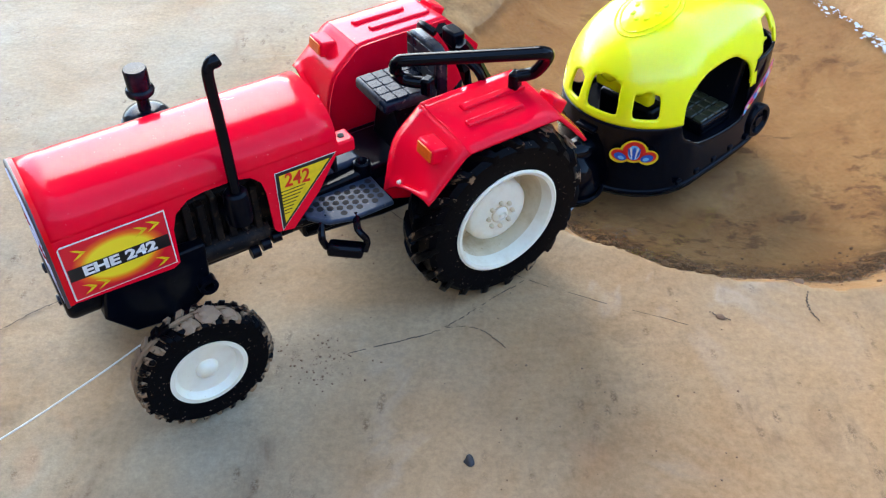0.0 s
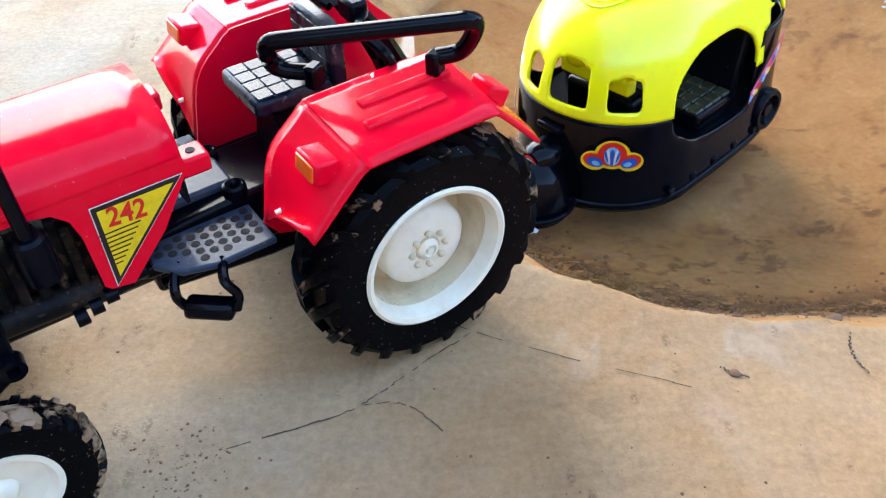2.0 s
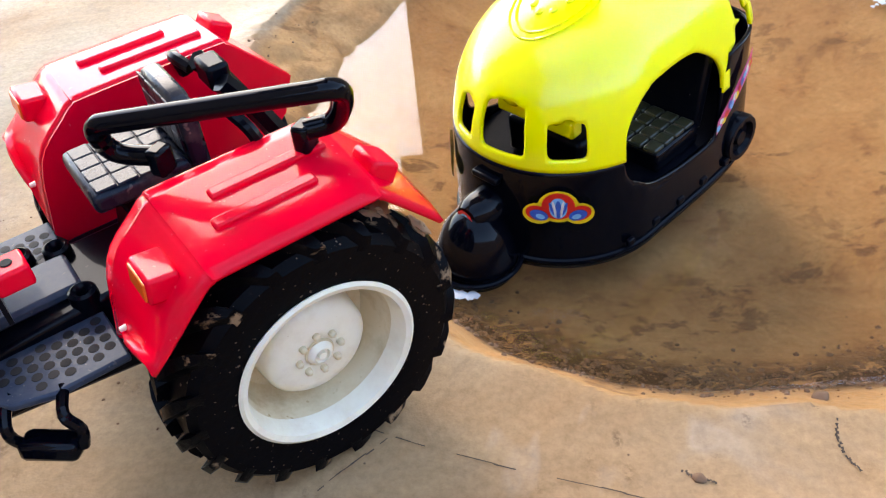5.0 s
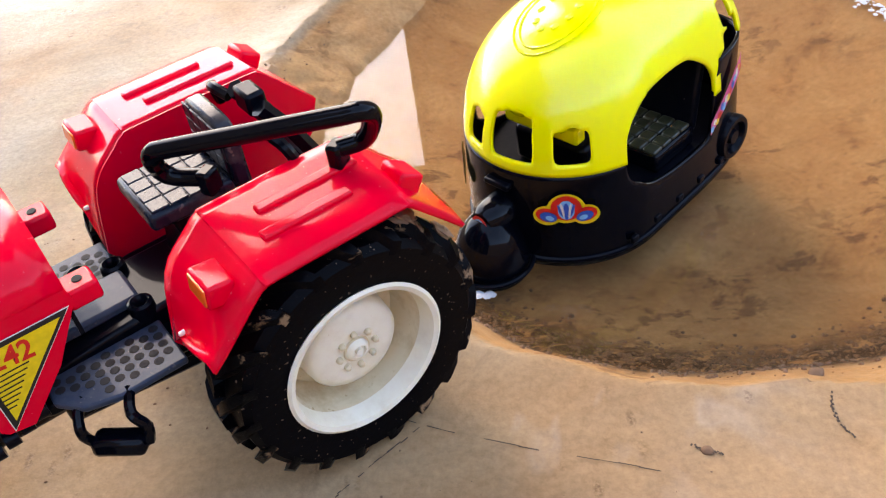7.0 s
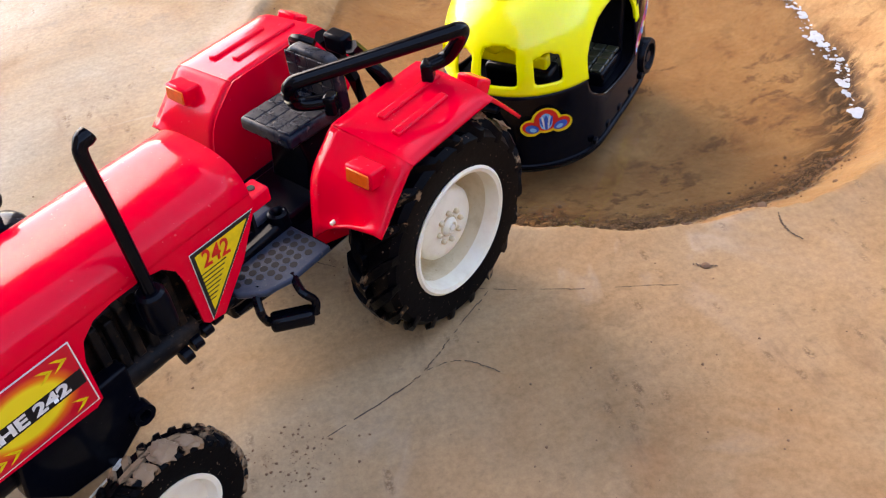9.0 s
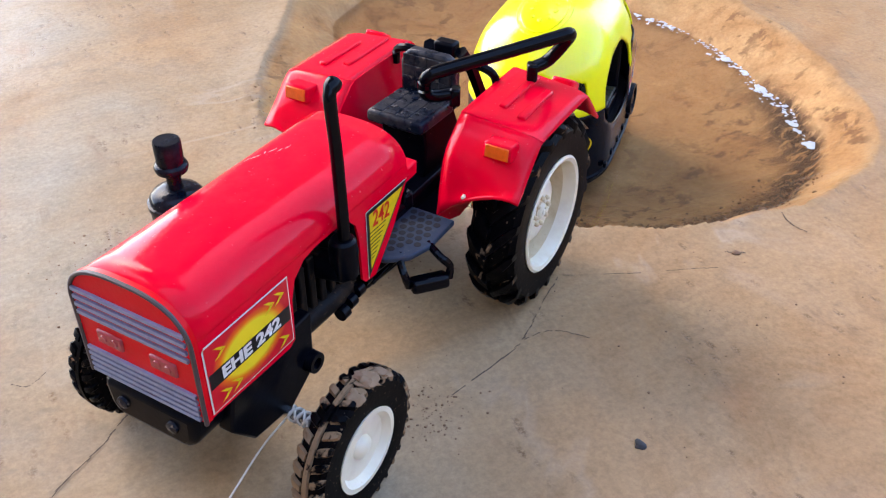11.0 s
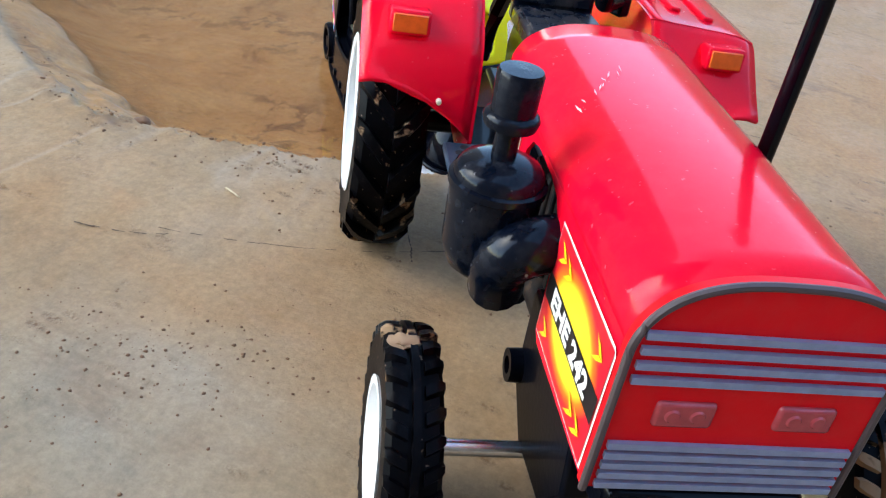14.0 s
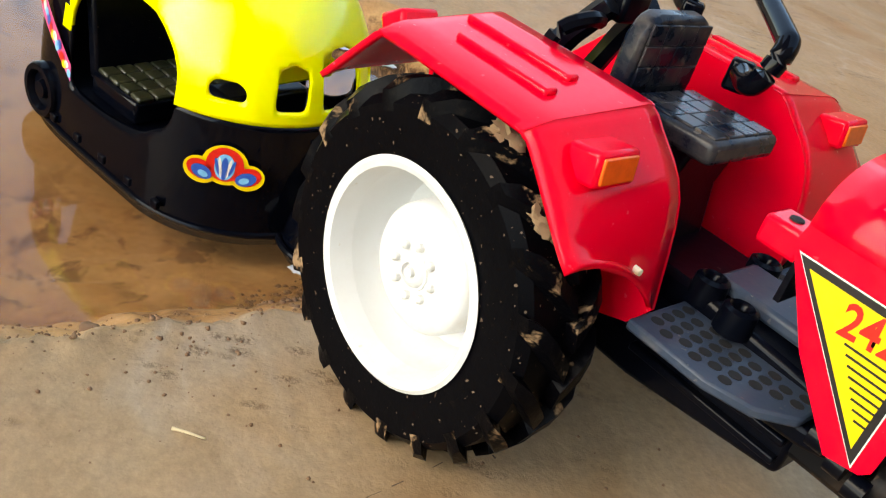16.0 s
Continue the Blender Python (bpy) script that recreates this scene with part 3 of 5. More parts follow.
# ---------- toy tractor ----------
def wheel(parent, name, centre, side, radius, width, rim_r, lug_n, lug_h, rim_mat, muddy):
    """A tyre with bar lugs on a dished rim. side: +1 or -1, the way that its outer face looks along y."""
    c, w, R = Vector(centre), width / 2, radius
    base = R - lug_h
    bm = bmesh.new()
    prof = [(-w * 0.9, rim_r), (-w, rim_r + (base - rim_r) * 0.35), (-w, base * 0.93), (-w * 0.8, base * 0.985), (-w * 0.3, base), (w * 0.3, base), (w * 0.8, base * 0.985), (w, base * 0.93), (w, rim_r + (base - rim_r) * 0.3), (w * 0.92, rim_r)]
    add_lathe(bm, prof, c, 'y', 64, side, False)
    tyre = part(name, bm, SIDEWALL, parent, "black rubber tyre with bar lugs, smeared with mud" if muddy else "")
    bm = bmesh.new()
    front = radius < 0.03
    for k in range(lug_n):
        for half in (-1, 1):
            t0 = (k + (0.25 if half > 0 else -0.25)) * math.tau / lug_n
            steps = 4
            start, slant, th = (0.30, 0.35, 0.34) if front else (0.02, 0.86, 0.27)
            th *= math.tau / lug_n
            rows = []
            for i in range(steps + 1):
                f = i / steps
                y, t = half * w * (start + (1.01 - start) * f), t0 + f * slant * math.tau / lug_n
                drop = 0.0 if i < steps - 1 else lug_h * (0.25 if i < steps else 1.0)
                wid = th * (1.0 if i < steps else 0.6)
                rows.append([bm.verts.new(c + Vector((rr * math.cos(tt), y * side, rr * math.sin(tt)))) for tt, rr in ((t - wid, base * 0.97 - drop), (t - wid * 0.6, R - drop), (t + wid * 0.6, R - drop), (t + wid, base * 0.97 - drop))])
            for p, q in zip(rows, rows[1:]):
                for i in range(3):
                    bm.faces.new((p[i], p[i + 1], q[i + 1], q[i]))
            bm.faces.new(rows[0])
            bm.faces.new(rows[-1][::-1])
    if front:
        # a raised rib runs round the middle of the front tyres
        add_lathe(bm, [(-w * 0.17, base * 0.98), (-w * 0.13, R * 1.01), (w * 0.13, R * 1.01), (w * 0.17, base * 0.98)], c, 'y', 64, side, False)
    part("tread", bm, CAKED if front and side > 0 else RUBBER, tyre, "worn tread lugs with dried mud between them", smooth=False)
    bm = bmesh.new()
    r = rim_r
    if radius > 0.03:
        prof = [(-w * 0.9, r * 0.8), (-w * 0.9, r * 0.9), (w * 0.85, r * 1.0), (w * 1.0, r * 1.04), (w * 1.06, r * 1.0), (w * 1.0, r * 0.94), (w * 0.45, r * 0.89), (w * 0.40, r * 0.93)]
    else:
        prof = [(-w * 0.7, r * 0.8), (-w * 0.7, r * 0.95), (w * 0.9, r), (w * 1.02, r * 1.02), (w * 1.02, r * 0.9), (w * 0.55, r * 0.78), (w * 0.5, r * 0.3), (w * 0.75, r * 0.26), (w * 0.9, r * 0.14), (w * 0.9, 0.0)]
    add_lathe(bm, prof, c, 'y', 56, side, radius < 0.03)
    part("rim", bm, rim_mat, tyre, "dished cream plastic rim, stained brown inside", angle=50)
    if radius > 0.03:
        bm = bmesh.new()
        add_lathe(bm, [(-w * 0.85, r * 0.64), (w * 0.18, r * 0.60), (w * 0.32, r * 0.55), (w * 0.40, r * 0.44), (w * 0.44, r * 0.28), (w * 0.40, r * 0.16), (w * 0.55, r * 0.13), (w * 0.60, r * 0.09), (w * 0.5, r * 0.08), (w * 0.5, r * 0.05), (w * 0.62, r * 0.045), (w * 0.62, 0.0)], c, 'y', 48, side)
        part("hub", bm, rim_mat, tyre, angle=50)
        bm = bmesh.new()
        add_lathe(bm, [(w * 0.46, r * 0.89), (-w * 0.5, r * 0.85), (-w * 0.75, r * 0.80), (-w * 0.8, r * 0.5), (-w * 0.8, 0.0)], c, 'y', 56, side, False)
        # on the sky-lit side the light is put into a whiter colour
        inside = STAINED_SHADED if side > 0 else CREAM_LIT
        part("barrel", bm, inside, tyre, "inside of the rim, brown-stained and coloured darker for shade" if side > 0 else "", angle=50)
        bm = bmesh.new()
        add_lathe(bm, [(w * 0.36, r * 0.18), (w * 0.46, r * 0.17), (w * 0.46, r * 0.15)], c, 'y', 30, side, False)
        hub = part("hub_ring", bm, inside, tyre, angle=50)
        for k in range(8):
            t = k * math.tau / 8
            bm = bmesh.new()
            add_lathe(bm, [(w * 0.38, r * 0.045), (w * 0.54, r * 0.042), (w * 0.60, r * 0.02), (w * 0.60, 0.0)], c + Vector((r * 0.25 * math.cos(t), 0, r * 0.25 * math.sin(t))), 'y', 10, side)
            part("bolt", bm, inside, hub)
    return tyre


def fender(parent, s):
    """Bent sheet over the rear wheel; s: which side."""
    outer = smooth_path([(0.0338, 0, 0.0590), (0.0275, 0, 0.0645), (0.0205, 0, 0.0712), (0.0180, 0, 0.0727), (0.0145, 0, 0.0731), (-0.0150, 0, 0.0731), (-0.0185, 0, 0.0725), (-0.0205, 0, 0.0708), (-0.0260, 0, 0.0650), (-0.0315, 0, 0.0590)], 4)
    inner = smooth_path([(0.0342, 0, 0.0450), (0.0300, 0, 0.0640), (0.0220, 0, 0.0725), (0.0190, 0, 0.0748), (0.0150, 0, 0.0755), (-0.0155, 0, 0.0755), (-0.0190, 0, 0.0748), (-0.0212, 0, 0.0730), (-0.0270, 0, 0.0668), (-0.0335, 0, 0.0600)], 4)
    bm = bmesh.new()
    n = 10
    rows = []
    for i, (a, b) in enumerate(zip(inner, outer)):
        row = []
        for k in range(n + 1):
            f = k / n
            p = a.lerp(b, f)
            y = 0.0215 + (0.0492 - 0.0215) * f
            z = p.z - 0.0012 * max(0.0, f - 0.85) / 0.15
            if i == 0:
                z += 0.0045 * math.sin(math.pi * f) ** 1.0
            row.append(bm.verts.new((p.x, y * s, z)))
        rows.append(row)
    for a, b in zip(rows, rows[1:]):
        for k in range(n):
            bm.faces.new((a[k], a[k + 1], b[k + 1], b[k]))
    f = part("fender", bm, RED, parent, "glossy red plastic fender with raised ribs", solid=0.0011, angle=60)
    bm = bmesh.new()
    edge = [(p.x, p.z - 0.0002) for p in inner]
    add_prism(bm, edge + [(-0.030, 0.050), (-0.018, 0.040), (0.020, 0.036), (0.031, 0.040)], 0.0207 * s, 0.0217 * s)
    part("inner_wall", bm, RED, f, smooth=False)
    for y, x0, x1 in ((0.0305, 0.009, -0.0165), (0.0385, 0.012, -0.010)):
        bm = bmesh.new()
        add_box(bm, ((x0 + x1) / 2, y * s, 0.0752 - (y - 0.0215) * 0.08), (x0 - x1, 0.0030, 0.0026), Matrix.Rotation(-0.075 * s, 4, 'X'))
        part("rib", bm, RED, f, bevel=0.0006)
    for x, y in ((0.0145, 0.0350), (0.006, 0.0350), (-0.008, 0.0350), (-0.0145, 0.0350)):
        bm = bmesh.new()
        add_lathe(bm, [(0.0, 0.0011), (0.0003, 0.0009), (0.0003, 0.0)], (x, y * s, 0.0749 - (y - 0.0215) * 0.08), 'z', 14)
        part("hole", bm, HOLE, f)
    bm = bmesh.new()
    add_box(bm, (0.0250, 0.0385 * s, 0.0697), (0.0064, 0.0096, 0.0058), Matrix.Rotation(radians(-8), 4, 'Y'))
    lamp = part("lamp_housing", bm, RED, f, bevel=0.0008)
    bm = bmesh.new()
    add_box(bm, (0.0281, 0.0385 * s, 0.0701), (0.0010, 0.0080, 0.0042), Matrix.Rotation(radians(-8), 4, 'Y'))
    part("lens", bm, ORANGE, lamp, "orange turn-signal lens", bevel=0.0003)
    bm = bmesh.new()
    add_box(bm, (-0.0228, 0.0385 * s, 0.0705), (0.0065, 0.0085, 0.0055), Matrix.Rotation(radians(-30), 4, 'Y'))
    part("tail_lamp", bm, RED, f, bevel=0.0009)
    bm = bmesh.new()
    add_lathe(bm, [(-0.001, 0.0007), (0.0004, 0.0006), (0.0006, 0.0)], (0.0335, 0.0300 * s, 0.0540), 'x', 10)
    part("peg", bm, CREAM, f)
    return f


HOOD_HALF, HOOD_TOP0, HOOD_TOP1, HOOD_X0, HOOD_X1 = 0.0193, 0.0820, 0.0826, 0.0495, 0.1415


def hood_section(top, n=28, half=HOOD_HALF, low=0.0705):
    out = []
    for k in range(n + 1):
        a = math.pi * k / n
        c, s = math.cos(a), math.sin(a)
        out.append((half * math.copysign(abs(c) ** (2 / 2.7), c), low + (top - low) * abs(s) ** (2 / 2.3)))
    return out


def hood(parent):
    bm = bmesh.new()
    rows = []
    for i in range(13):
        x = HOOD_X0 + (HOOD_X1 - HOOD_X0) * i / 12
        top = HOOD_TOP0 + (HOOD_TOP1 - HOOD_TOP0) * i / 12
        rows.append([bm.verts.new((x, y, z)) for y, z in hood_section(top)])
    for a, b in zip(rows, rows[1:]):
        for k in range(len(a) - 1):
            bm.faces.new((a[k], a[k + 1], b[k + 1], b[k]))
    h = part("hood", bm, RED, parent, "long glossy red plastic hood, lightly dusty", solid=0.0010, angle=60)
    # pale scratches across the top, near the dashboard
    rnd = random.Random(21)

    def skin(x, y):
        c = min(1.0, abs(y) / HOOD_HALF) ** 1.35
        return Vector((x, y, 0.0705 + (HOOD_TOP0 + 0.0003 - 0.0705) * (1 - c * c) ** 0.435 + 0.00025))
    for k in range(9):
        x, y = 0.0745 + 0.0016 * k + rnd.uniform(-0.0006, 0.0006), -0.0050 - 0.0012 * k + rnd.uniform(-0.0008, 0.0008)
        a, n, w = rnd.uniform(0.0008, 0.0020), rnd.uniform(-0.0006, 0.0003), rnd.uniform(0.0001, 0.0002)
        bm = bmesh.new()
        bm.faces.new([bm.verts.new(skin(x + u * a, y + u * n + v * w)) for u, v in ((-1, 0), (0, -1), (1, 0), (0.2, 1))])
        part("scratch", bm, SCRATCH, h, smooth=False)
    side = [(0.0488, 0.0675), (0.0495, 0.0712), (0.1415, 0.0712), (0.1415, 0.0465), (0.1095, 0.0452), (0.1072, 0.0466), (0.1066, 0.0600), (0.1048, 0.0655), (0.1005, 0.0690), (0.0950, 0.0700), (0.0850, 0.0700), (0.0800, 0.0688), (0.0768, 0.0655), (0.0755, 0.0600), (0.0748, 0.0445), (0.0735, 0.0430), (0.0680, 0.0420), (0.0575, 0.0535)]
    for s in (1, -1):
        bm = bmesh.new()
        add_prism(bm, side, 0.0185 * s, HOOD_HALF * s)
        part("hood_side", bm, RED, h, smooth=False)
    bm = bmesh.new()
    sec = hood_section(HOOD_TOP0 - 0.0008, half=0.019)
    add_prism(bm, [(y, z) for y, z in sec] + [(-0.019, 0.058), (0.019, 0.058)], 0.0500, 0.0510, 'x')
    part("dashboard", bm, BLACK, h, smooth=False)
    for s in (1, -1):
        bm = bmesh.new()
        add_box(bm, (0.0465, 0.0155 * s, 0.0668), (0.0075, 0.0070, 0.0050))
        tab = part("mounting_tab", bm, RED, h, bevel=0.0008)
        bm = bmesh.new()
        add_lathe(bm, [(0.0690, 0.0013), (0.0696, 0.0011), (0.0696, 0.0)], (0.0462, 0.0155 * s, 0), 'z', 12)
        part("screw", bm, HOLE, tab)
    # grille
    out = hood_section(HOOD_TOP1 + 0.0003, 40, 0.0197)
    loop = [(0.0197, 0.0465)] + out + [(-0.0197, 0.0465)]
    bm = bmesh.new()
    add_prism(bm, loop, HOOD_X1 - 0.001, HOOD_X1 + 0.0008, 'x')
    g = part("grille", bm, RED_DARK, parent, "red front grille with silver bars and two pale lamps", smooth=False)
    bm = bmesh.new()
    add_tube(bm, [(HOOD_X1 + 0.0008, y * 0.978, z - 0.0004) for y, z in loop], 0.00065, 8)
    part("trim", bm, TRIM, g, "thin dark grey grille surround")
    bars = [0.0742 - 0.00245 * k for k in range(4)] + [0.0551 - 0.00188 * k for k in range(5)]
    for z in bars:
        half = 0.0180
        bm = bmesh.new()
        add_box(bm, (HOOD_X1 + 0.0011, 0, z), (0.0010, 2 * half, 0.0011))
        part("grille_bar", bm, SILVER, g, smooth=False)
    for y in (-0.0088, 0.0088):
        bm = bmesh.new()
        add_box(bm, (HOOD_X1 + 0.0008, y, 0.0610), (0.0014, 0.0086, 0.0044))
        lamp = part("headlamp", bm, CLEAR, g, "pale pink moulded headlamp", bevel=0.0006)
        for o in (-0.0018, 0.0018):
            bm = bmesh.new()
            add_lathe(bm, [(HOOD_X1 + 0.0012, 0.0014), (HOOD_X1 + 0.0018, 0.0009), (HOOD_X1 + 0.0018, 0.0)], (0, y + o, 0.061), 'x', 14)
            part("bulb_boss", bm, CLEAR, lamp)
    return h


def side_matrix(s, lift):
    """Lays a print on the hood's side: its x runs to the reader's right, its y up."""
    if s > 0:
        return Matrix(((-1, 0, 0, 0), (0, 0, 1, HOOD_HALF + lift), (0, 1, 0, 0), (0, 0, 0, 1)))
    return Matrix(((1, 0, 0, 0), (0, 0, -1, -HOOD_HALF - lift), (0, 1, 0, 0), (0, 0, 0, 1)))


def decals(parent, s):
    m = side_matrix(s, 0.0003)
    u = (lambda x: -x) if s > 0 else (lambda x: x)

    def q(*pts):
        return [(u(x), z) for x, z in pts]
    # large panel sticker: its prints are parts of it
    x0, x1, z0, z1 = 0.1080, 0.1400, 0.0474, 0.0690
    base = flat("panel_sticker", [q((x0, z0), (x1, z0), (x1, z1 - 0.001), (x1 - 0.001, z1), (x0, z1))], m, STICK_WHITE, parent, "sunburst sticker with black band and white lettering, chewed white edge")
    flat("sunburst", [q((x0 + 0.0004, z0 + 0.0004), (x1 - 0.0005, z0 + 0.0004), (x1 - 0.0005, z1 - 0.0005), (x0 + 0.0004, z1 - 0.0004))], m, SUNBURST, base, "", 0.00012)
    zc = (z0 + z1) / 2 - 0.0006
    flat("band", [q((x0 + 0.0007, zc - 0.0024), (x1 - 0.0007, zc - 0.0024), (x1 - 0.0007, zc + 0.0024), (x0 + 0.0007, zc + 0.0024))], m, STICK_BLACK, base, "", 0.00024)
    lettering("EHE 242", 0.0050, m @ Matrix.Translation((u((x0 + x1) / 2), zc, 0.00038)), STICK_WHITE, base, 0.00022, (1.28, 1.0))
    for cx, cz in ((x0 + 0.0045, z1 - 0.0036), (x0 + 0.0085, z1 - 0.0040), (x1 - 0.0050, z1 - 0.0042), (x0 + 0.0045, z0 + 0.0034), (x1 - 0.0050, z0 + 0.0036), (x1 - 0.0090, z0 + 0.0036)):
        arrow = []
        for up in (1, -1):
            arrow.append([(u(cx) + a * 1.0, cz + up * b) for a, b in ((-0.0018, 0.0020), (0.0002, 0.0014), (0.0024, 0.0), (0.0006, 0.0001))])
        flat("flame_arrow", arrow, m, STICK_YELLOW, base, "", 0.00036)
    # triangular sticker
    A, B, C = (0.0502, 0.0672), (0.0722, 0.0672), (0.0722, 0.0432)
    cen = ((A[0] + B[0] + C[0]) / 3, (A[1] + B[1] + C[1]) / 3)

    def shrink(f):
        return q(*[(cen[0] + (p[0] - cen[0]) * f, cen[1] + (p[1] - cen[1]) * f) for p in (A, B, C)])
    tri = flat("triangle_sticker", [shrink(1.0)], m, STICK_WHITE, parent, "yellow triangular sticker with black edge and red number")
    flat("border", [shrink(0.97)], m, STICK_BLACK, tri, "", 0.0001)
    flat("field", [shrink(0.82)], m, STICK_YELLOW, tri, "", 0.0002)
    turn = 6 if s < 0 else -6
    lettering("242", 0.0074, m @ Matrix.Translation((u(0.0648), 0.0626, 0.00034)) @ Matrix.Rotation(radians(turn), 4, 'Z'), STICK_RED, tri, 0.00016, (0.82, 1.0))
    for k in range(8):
        z = 0.0590 - 0.0013 * k
        f = (z - 0.0455) / (0.0670 - 0.0455)
        xl = 0.0722 - 0.0195 * f * 0.80
        flat("number_line", [q((xl, z), (0.0716 + 0.001 * f, z), (0.0716 + 0.001 * f, z + 0.0004), (xl, z + 0.0004))], m, STICK_BLACK, tri, "", 0.0003)


def tractor():
    T = thing("toy_tractor", pose(0.029, 0.3096, 0, 0.3, 0, 212.1), "red plastic toy tractor with black chassis and cream wheels, dusty", "toy tractor")
    for s in (1, -1):
        wheel(T, "rear_wheel", (-0.0002, 0.0393 * s, 0.0336), s, 0.0350, 0.0170, 0.0206, 19, 0.0026, CREAM if s > 0 else CREAM_LIT, True)
        wheel(T, "front_wheel", (0.1125, 0.0405 * s, 0.0222), s, 0.0224, 0.0095, 0.0125, 30, 0.0009, CREAM if s > 0 else CREAM_LIT, True)
        fender(T, s)
        decals(T, s)
    hood(T)
    # chassis
    bm = bmesh.new()
    add_box(bm, (0.094, 0, 0.047), (0.070, 0.022, 0.030))
    engine = part("engine_block", bm, ENGINE, T, "black moulded engine block, muddy", bevel=0.0015)
    for s in (1, -1):
        for k in range(6):
            bm = bmesh.new()
            add_box(bm, (0.078 + 0.0045 * k, 0.0118 * s, 0.052 + 0.001 * (k % 2)), (0.0026, 0.005, 0.018))
            part("cylinder_fin", bm, ENGINE, engine, bevel=0.0005)
        bm = bmesh.new()
        add_tube(bm, [(0.075, 0.0125 * s, 0.040), (0.105, 0.0125 * s, 0.041)], 0.0040, 12)
        part("sump_pipe", bm, ENGINE, engine)
        for k in range(5):
            bm = bmesh.new()
            add_lathe(bm, [(-0.0015, 0.0022), (0.0015, 0.0022)], (0.066 + 0.004 * k, 0.0165 * s, 0.0425 - 0.0016 * k), 'x', 12)
            part("gear_stub", bm, BLACK, engine)
        # bracket plate beside the front axle
        bm = bmesh.new()
        add_prism(bm, [(0.098, 0.049), (0.131, 0.048), (0.134, 0.034), (0.126, 0.024), (0.110, 0.022), (0.099, 0.029)], 0.0130 * s, 0.0180 * s)
        part("axle_bracket", bm, BLACK, T, bevel=0.0008)
        bm = bmesh.new()
        add_lathe(bm, [(0.0165, 0.0034), (0.0205, 0.0032), (0.0205, 0.0018), (0.017, 0.0016), (0.017, 0.0)], (0.1005, 0, 0.0325), 'y', 20, s)
        part("bracket_boss", bm, BLACK, T, angle=50)
    bm = bmesh.new()
    add_prism(bm, [(-0.0120, 0.0335), (0.0120, 0.0335), (0.0150, 0.0370), (0.0158, 0.0462), (-0.0158, 0.0462), (-0.0150, 0.0370)], 0.098, 0.1435, 'x')
    bumper = part("front_bumper", bm, BLACK, T, "black moulded bumper under the grille", bevel=0.003, seg=3)
    for y in (-0.009, 0.008):
        bm = bmesh.new()
        add_lathe(bm, [(0.1425, 0.0021), (0.1443, 0.0018), (0.1446, 0.0)], (0, y, 0.0402), 'x', 16)
        part("bolt", bm, SEAT_BLACK, bumper)
    bm = bmesh.new()
    add_tube(bm, [(0.1125, -0.041, 0.0228), (0.1125, 0.041, 0.0228)], 0.0016, 14)
    part("front_axle", bm, STEEL, T, "bright steel axle rod")
    bm = bmesh.new()
    add_tube(bm, [(-0.0002, -0.036, 0.0336), (-0.0002, 0.036, 0.0336)], 0.0030, 14)
    part("rear_axle", bm, BLACK, T)
    bm = bmesh.new()
    add_prism(bm, [(0.062, 0.046), (0.062, 0.028), (0.030, 0.024), (-0.014, 0.024), (-0.016, 0.040), (-0.008, 0.048), (0.034, 0.048)], -0.0115, 0.0115)
    gearbox = part("gearbox", bm, BLACK, T, "black ribbed gearbox housing", bevel=0.0012)
    for z in (0.031, 0.035, 0.039):
        for s in (1, -1):
            bm = bmesh.new()
            add_box(bm, (0.045, 0.0122 * s, z), (0.032, 0.0020, 0.0016))
            part("casting_rib", bm, BLACK, gearbox, bevel=0.0004)
    bm = bmesh.new()
    add_box(bm, (0.047, 0, 0.0485), (0.024, 0.013, 0.0030))
    tunnel = part("tunnel_cover", bm, PLATE, T, bevel=0.0010)
    bm = bmesh.new()
    add_prism(bm, [(0.006, -0.0205), (0.030, -0.0205), (0.064, -0.0170), (0.074, -0.0120), (0.074, 0.0120), (0.064, 0.0170), (0.030, 0.0205), (0.006, 0.0205)], 0.0385, 0.0424, 'z')
    part("deck", bm, BLACK, T, "black moulded deck under the driver's seat", bevel=0.0010)
    for y, x in ((-0.009, 0.036), (0.009, 0.036), (-0.012, 0.044)):
        bm = bmesh.new()
        add_lathe(bm, [(0.0455, 0.0034), (0.0500, 0.0031), (0.0505, 0.0023), (0.0498, 0.0014), (0.0480, 0.0012), (0.0480, 0.0)], (x, y, 0), 'z', 18)
        part("plug", bm, BLACK, tunnel, angle=50)
    for s in (1, -1):
        # footplate with a field of round holes
        bm = bmesh.new()
        add_prism(bm, [(0.034, 0.0110 * s), (0.063, 0.0110 * s), (0.063, 0.0190 * s), (0.058, 0.0250 * s), (0.050, 0.0275 * s), (0.034, 0.0275 * s)], 0.0425, 0.0445, 'z')
        plate = part("footplate", bm, PLATE, T, "black perforated footplate", bevel=0.0005)
        for i in range(9):
            for j in range(5):
                x, y = 0.0365 + 0.0030 * i, (0.0135 + 0.0030 * j + (0.0015 if i % 2 else 0)) * s
                if abs(y) > 0.0255 - max(0.0, x - 0.050) * 0.75:
                    continue
                bm = bmesh.new()
                add_lathe(bm, [(0.04452, 0.00122), (0.0446, 0.00118), (0.0446, 0.0)], (x, y, 0), 'z', 10)
                part("hole", bm, HOLE, plate)
    # stirrup step
    bm = bmesh.new()
    add_box(bm, (0.0550, 0.0302, 0.0345), (0.0125, 0.0060, 0.0046), Matrix.Rotation(radians(-40), 4, 'Z') @ Matrix.Rotation(radians(12), 4, 'X'))
    step = part("step", bm, BLACK_GLOSS, T, "black stirrup step", bevel=0.0013)
